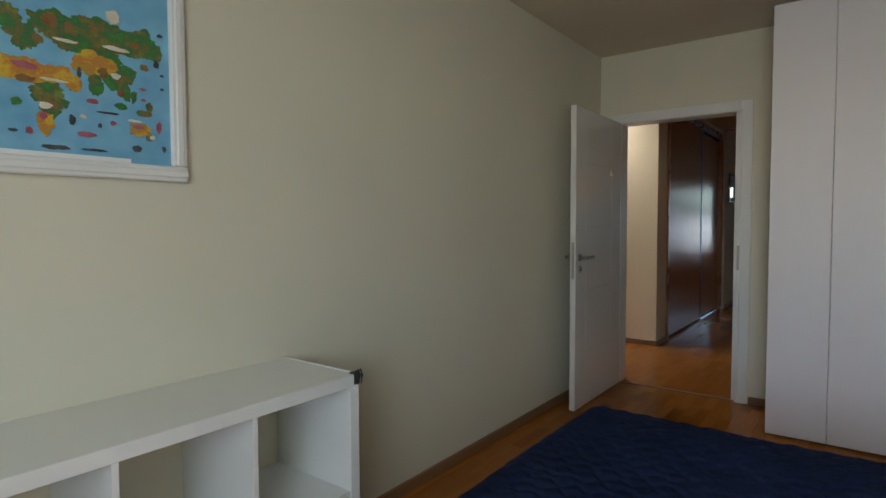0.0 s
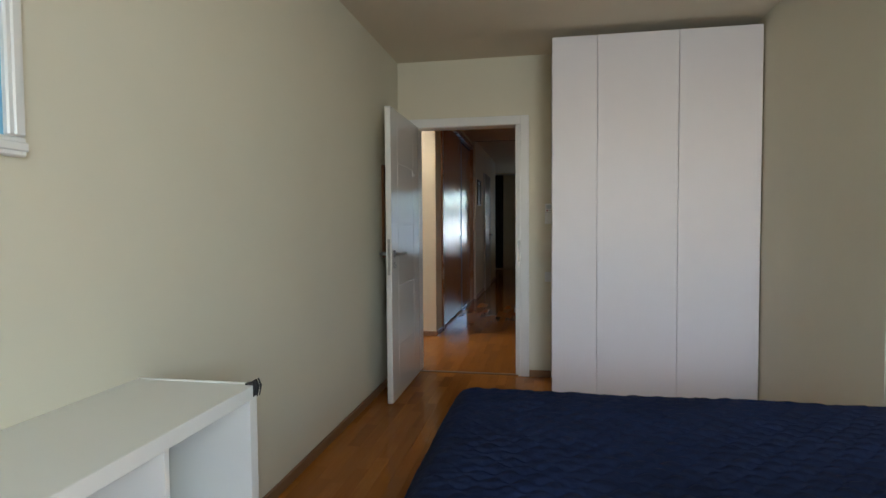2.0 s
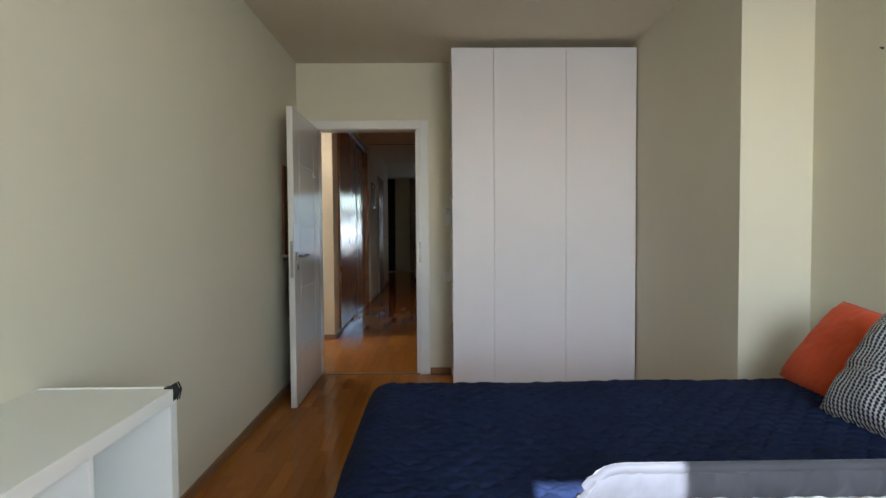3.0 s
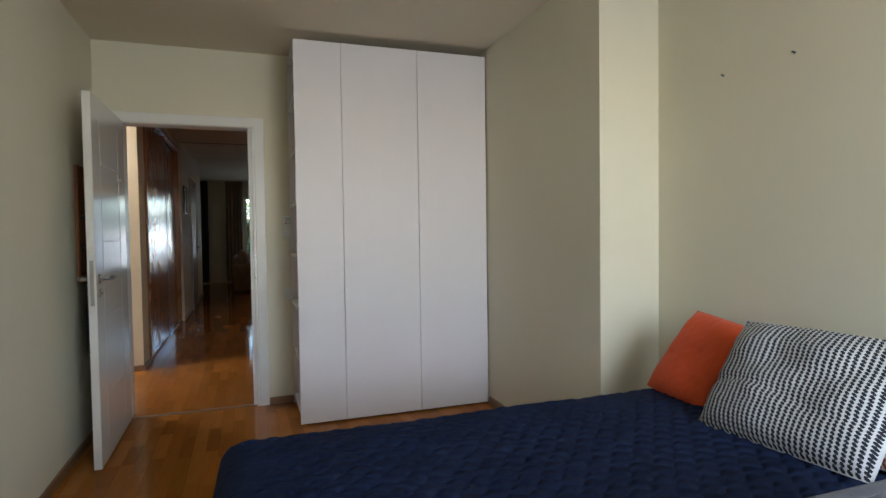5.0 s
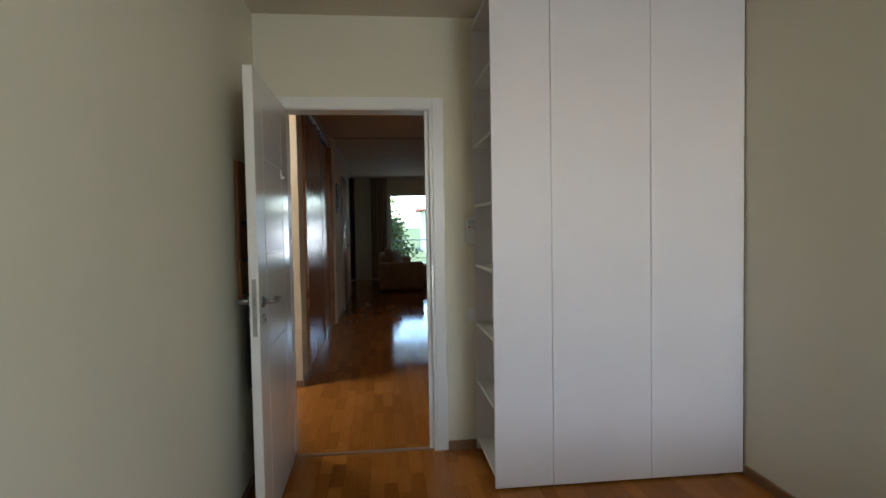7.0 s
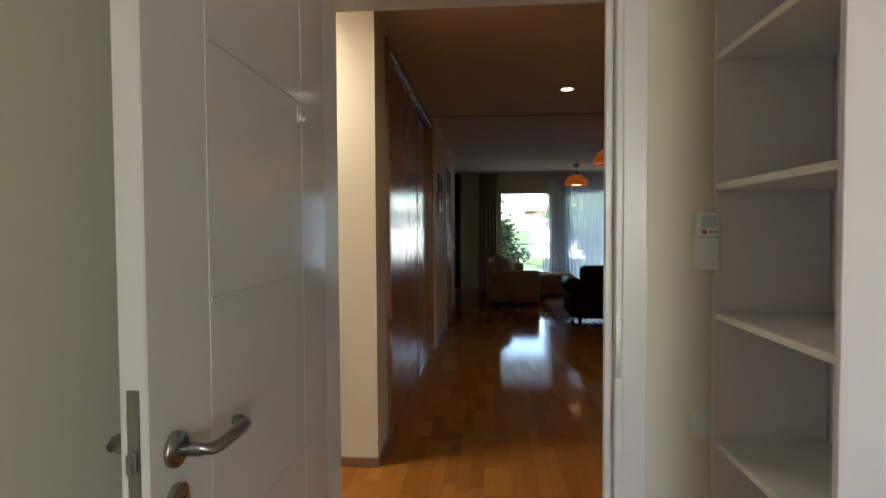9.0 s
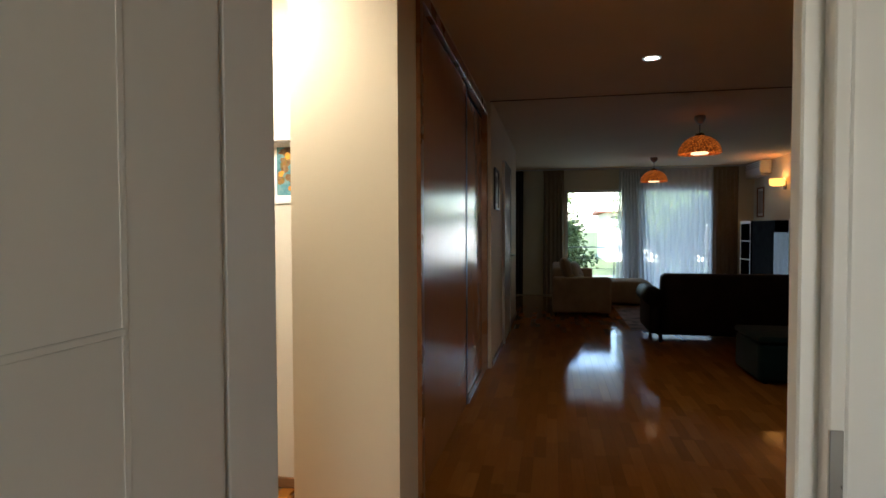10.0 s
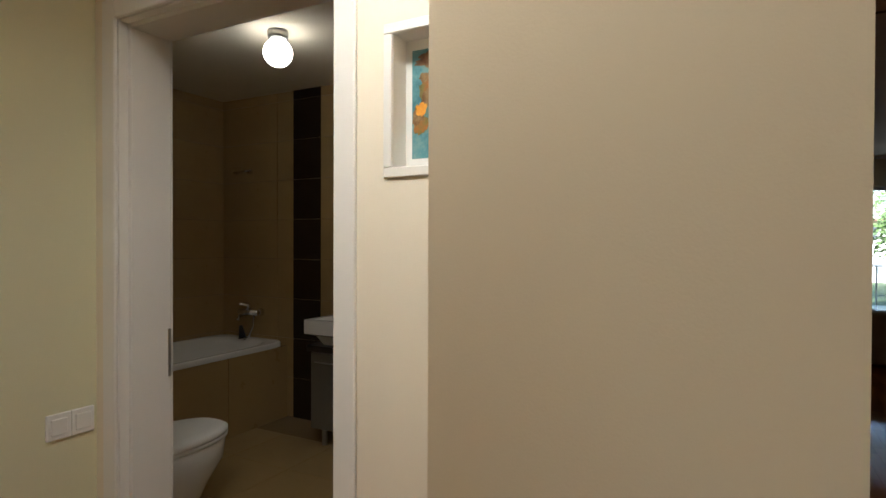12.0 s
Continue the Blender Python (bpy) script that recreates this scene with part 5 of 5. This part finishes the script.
def vanity():
    X0, X1, Y0 = -4.085, -3.15, 8.02
    v = thing("vanity", ((X0 + X1) / 2, BY - 0.012, 0), "grey vanity cabinet with a white slab basin", "vanity")
    hw, D = (X1 - X0) / 2, BY - 0.012 - Y0
    part("body", B(-hw, -D + 0.02, 0.12, hw, 0, 0.62, bevel=0.003), M_GREYC, v)
    part("counter", B(-hw - 0.03, -D - 0.01, 0.622, hw + 0.03, 0, 0.66, bevel=0.004), M_DWOOD, v, "dark wooden counter")
    for i in range(2):
        a = -hw + i * hw
        d = part("door", B(a + 0.003, -D, 0.125, a + hw - 0.003, -D + 0.019, 0.615, bevel=0.003), M_GREYC, v)
        part("handle", tube(bmesh.new(), [(a + 0.05, -D - 0.02, 0.56), (a + 0.25, -D - 0.02, 0.56)], 0.005, 8), M_STEEL, d, "steel bar handle")
    for x in (-hw + 0.06, hw - 0.06):
        for y in (-D + 0.07, -0.06):
            part("leg", tube(bmesh.new(), [(x, y, 0), (x, y, 0.12)], 0.018, 10), M_STEEL, v)
    rings = [(-hw + 0.06, -D + 0.06, 0.661), (-hw + 0.03, -D + 0.02, 0.72), (-hw - 0.02, -D - 0.04, 0.74), (-hw - 0.02, -D - 0.04, 0.83), (-hw + 0.02, -D, 0.83), (-hw + 0.08, -D + 0.06, 0.76)]
    bm = bmesh.new()
    vs = [[bm.verts.new(p) for p in ((x, y, z), (-x, y, z), (-x, -0.003 if x < -hw + 0.05 else -0.05, z), (x, -0.003 if x < -hw + 0.05 else -0.05, z))] for x, y, z in rings]
    for a, b in zip(vs, vs[1:]):
        for k in range(4):
            bm.faces.new((a[k], a[(k + 1) % 4], b[(k + 1) % 4], b[k]))
    bm.faces.new(vs[0][::-1]), bm.faces.new(vs[-1])
    part("basin", bm, M_CERAM, v, "white ceramic slab basin")
    return v


vanity()
mir = thing("mirror", (-3.64, BY - 0.012, 1.07), "bathroom mirror with a dark frame above the vanity", "mirror")
part("frame", B(-0.42, -0.022, 0, 0.42, 0, 1.08, bevel=0.003), M_DWOOD, mir)
part("glass", B(-0.385, -0.026, 0.035, 0.385, -0.0225, 1.045), M_MIRROR, mir)
gl = thing("globe_lamp", (-3.85, 7.49, BC), "lit opal glass globe ceiling lamp", "ceiling lamp")
part("base", lathe([(0.0, 0.0), (0.055, 0.0), (0.055, -0.034), (0.048, -0.050), (0.0, -0.050)], 24), M_STEEL, gl, "", True)
part("globe", lathe([(0.078 * math.sin(a), -0.117 - 0.076 * math.cos(a)) for a in [math.pi * i / 16 for i in range(17)]], 28), M_GLOBE, gl, "glowing opal globe", True)
downlight((-3.78, 8.0, BC), "lit recessed downlight in the bathroom ceiling")

st = thing("strike_plate", (-3.3245, 6.437, 0.875), "steel strike plate in the bathroom door jamb", "strike plate")
part("plate", B(0, 0.010, 0, 0.003, 0.021, 0.16, bevel=0.001), M_STEEL, st)

# ---- outside the living room windows ----
fixed("ground", B(-400, 15.72, -0.6, 400, 900, -0.35), paint("lawn_ground", (0.06, 0.09, 0.03), 0.95, 0.3, 8, 0.5), "green lawn outside the windows", "ground")
fixed("terrace", B(-3.3, 15.7, -0.34, 3.3, 18.4, -0.02), M_OUTW, "pale terrace slab outside the windows", "terrace")
railing = thing("railing", (0, 18.3, -0.02), "slim pale terrace railing with thin wires", "railing")
part("handrail", B(-3.2, -0.015, 0.93, 3.2, 0.015, 0.955, bevel=0.004), M_GREYP, railing)
for z in (0.12, 0.39, 0.66):
    part("wire", B(-3.2, -0.004, z, 3.2, 0.004, z + 0.008), M_GREYP, railing)
for i in range(6):
    part("post", B(-3.2 + i * 1.27, -0.014, 0.0, -3.172 + i * 1.27, 0.014, 0.93, bevel=0.003), M_GREYP, railing)

M_LEAFG = paint("leaf_green", (0.12, 0.19, 0.06), 0.55, 0.35, 30, 0.1, 3.0)
M_BARK = paint("bark", (0.10, 0.07, 0.045), 0.9, 0.3, 40, 0.5)


fixed("balcony_slab", B(-4.5, 15.72, 2.42, 5.5, 19.4, 2.60, 0.01), M_OUTW, "balcony slab reaching out above the living room windows", "balcony")


def tree(at, h, spread, seed, leaves):
    rng = random.Random(seed)
    t = thing("tree", at, "leafy green garden tree in sunshine", "tree", "garden trees")
    bm = tube(bmesh.new(), [(0, 0, 0), (0.05, 0.02, h * 0.3), (-0.04, 0.05, h * 0.6), (0.03, 0, h * 0.9)], [h * 0.03, h * 0.024, h * 0.016, h * 0.006], 10)
    tips = []
    for i in range(16):
        a, z = rng.uniform(0, 6.28), h * rng.uniform(0.22, 0.85)
        r = spread * rng.uniform(0.5, 1.0) * (1.15 - 0.5 * z / h)
        tip = (r * math.cos(a), r * math.sin(a), z + rng.uniform(0.1, 0.25) * h * 0.6)
        tube(bm, [(0, 0, z), (tip[0] * 0.5, tip[1] * 0.5, z + 0.05 * h), tip], [h * 0.010, h * 0.006, h * 0.002], 6)
        tips.append(tip)
    part("trunk", bm, M_BARK, t, "", True)
    verts, faces = [], []
    for i in range(leaves):
        tip = tips[rng.randrange(len(tips))]
        f = rng.uniform(0.35, 1.1)
        c = Vector((tip[0] * f, tip[1] * f, tip[2])) + Vector((rng.gauss(0, 1), rng.gauss(0, 1), rng.gauss(0, 1))) * spread * 0.16
        d = Vector((rng.uniform(-1, 1), rng.uniform(-1, 1), rng.uniform(-0.8, 0.4))).normalized()
        s = d.orthogonal().normalized()
        q, ln = s.cross(d), rng.uniform(0.10, 0.17)
        k = len(verts)
        verts += [c, c + d * ln * 0.5 + s * ln * 0.3 + q * 0.012, c + d * ln, c + d * ln * 0.5 - s * ln * 0.3 + q * 0.012]
        faces.append((k, k + 1, k + 2, k + 3))
    me = bpy.data.meshes.new("crown")
    me.from_pydata(verts, [], faces)
    me.materials.append(M_LEAFG)
    cr = new("crown", me)
    cr.parent = t
    return t


tree((-1.45, 20.4, -0.35), 4.2, 1.2, 3, 7000)
tree((-0.75, 20.9, -0.35), 2.0, 1.0, 21, 5000)
tree((3.5, 23.5, -0.35), 6.5, 2.6, 5, 12000)
tree((4.6, 20.8, -0.35), 5.5, 2.2, 9, 9000)
tree((2.5, 22.2, -0.35), 3.0, 1.7, 31, 9000)
tree((-5.5, 27.0, -0.35), 8.0, 3.0, 12, 9000)


def house():
    h = thing("house", (7.0, 36.0, -0.35), "pale rendered house with a red tiled roof across the garden", "house")
    part("wall", B(-5, 0, 0, 5, 6, 2.75), M_OUTW, h)
    red = paint("red_roof_tile", (0.34, 0.12, 0.08), 0.8, 0.2, 20, 0.4)
    bm = bmesh.new()
    vs = [bm.verts.new(p) for p in ((-5.4, -0.6, 2.72), (5.4, -0.6, 2.72), (5.4, 6.6, 2.72), (-5.4, 6.6, 2.72), (-5.4, 3, 2.95), (5.4, 3, 2.95))]
    for q in ((0, 1, 5, 4), (2, 3, 4, 5), (0, 4, 3), (1, 2, 5), (0, 3, 2, 1)):
        bm.faces.new([vs[i] for i in q])
    part("roof", bm, red, h)
    for x, z in ((-3.9, 1.85), (-1.3, 1.85), (1.3, 1.85), (3.9, 1.85), (-3.9, 0.35), (-1.3, 0.35), (1.3, 0.35), (3.9, 0.35)):
        w = part("window", B(x - 0.85, -0.04, z, x + 0.85, -0.002, z + 0.72, bevel=0.01), M_TRIM, h)
        part("pane", B(x - 0.78, -0.05, z + 0.06, x + 0.78, -0.041, z + 0.66), M_GREYP, w, "dark window pane")
    return h


house()

# ---- pieces: bathroom tiles, then parquet ----


def shared(name, me, parent, at):
    ob = new(name, me)
    ob.parent = parent
    ob.matrix_parent_inverse = Matrix()
    ob.location = at
    return ob


def piece_mesh(name, dx, dy, dz, bevel, material):
    """A slab with chamfered upper edges; its lower corner at the origin, 9 faces."""
    b = bevel
    vs = [(0, 0, 0), (dx, 0, 0), (dx, dy, 0), (0, dy, 0), (0, 0, dz - b), (dx, 0, dz - b), (dx, dy, dz - b), (0, dy, dz - b), (b, b, dz), (dx - b, b, dz), (dx - b, dy - b, dz), (b, dy - b, dz)]
    fs = [(0, 1, 5, 4), (1, 2, 6, 5), (2, 3, 7, 6), (3, 0, 4, 7), (4, 5, 9, 8), (5, 6, 10, 9), (6, 7, 11, 10), (7, 4, 8, 11), (8, 9, 10, 11)]
    me = bpy.data.meshes.new(name)
    me.from_pydata(vs, [], fs)
    me.materials.append(material)
    return me


TW, TH = 0.60, 0.30
tile_me = piece_mesh("tile", TW - 0.003, TH - 0.003, 0.008, 0.0012, M_TILE)
dark_me = piece_mesh("dark_tile", 0.265, TH - 0.003, 0.011, 0.0012, M_DTILE)
for j in range(9):
    zt = j * TH
    for i in range(6):
        x = BX + i * TW
        if x > -2.2:
            continue
        ob = shared("tile", tile_me, wall_back, (0, 0, 0))
        ob.matrix_basis = pose(x + 0.0015, BY, zt + 0.0015, 90, 0, 0)
    ob = shared("dark_tile", dark_me, wall_back, (0, 0, 0))
    ob.matrix_basis = pose(-4.615, BY, zt + 0.0015, 90, 0, 0)
side_wall = bpy.data.objects["wall_bath_side"]
for j in range(9):
    for i in range(4):
        y = BY - (i + 1) * 0.5
        ob = shared("tile", tile_me, side_wall, (0, 0, 0))
        ob.matrix_basis = pose(BX, y, j * TH + 0.0015, 90, 0, 90) @ Matrix.Diagonal((0.5 / TW, 1, 1, 1))
ft_me = piece_mesh("floor_tile", 0.447, 0.447, 0.008, 0.0012, M_TILEF)
for i in range(7):
    for j in range(5):
        if -5.3 + i * 0.45 < -2.5 and 6.32 + j * 0.45 < 8.0:
            shared("floor_tile", ft_me, bath_floor, (-5.3 + i * 0.45, 6.32 + j * 0.45, -0.006))

# parquet: rows of short strips along y
rng = random.Random(11)
SW = 0.0705
lengths = (0.28, 0.34, 0.40, 0.46)
strip_me = [piece_mesh("strip", SW - 0.0004, ln - 0.0004, 0.012, 0.0003, M_FLOOR) for ln in lengths]
near, verts, faces = 0, [], []
x = -3.46
while x < 2.95:
    y = (-1.2 if x > -1.6 else 4.4) - rng.uniform(0, 0.3)
    while y < 15.5:
        k = rng.randrange(4)
        ln = lengths[k]
        inside = (BW - 0.05 < x < 1.4 and y < DW + 0.2) or (y > 4.2 and (x > -1.65 or y < 6.29)) or (y > 12.4)
        if inside and not (y > 6.0 and x < -2.0 and y < 12.4):
            close = (BW - 0.05 < x < -0.2 and 2.6 < y < 5.6)
            if close and near < 300:
                near += 1
                shared("strip", strip_me[k], fl, (x, y, -0.012))
            else:
                b = len(verts)
                for q in strip_me[k].vertices:
                    verts.append((q.co.x + x, q.co.y + y, q.co.z - 0.012))
                for p in strip_me[k].polygons:
                    faces.append(tuple(b + i for i in p.vertices))
        y += ln
    x += SW
me = bpy.data.meshes.new("parquet_strips")
me.from_pydata(verts, [], faces)
me.materials.append(M_FLOOR)
rest = new("parquet_strips", me)
rest.parent = fl
rest["kind"] = "stuff"
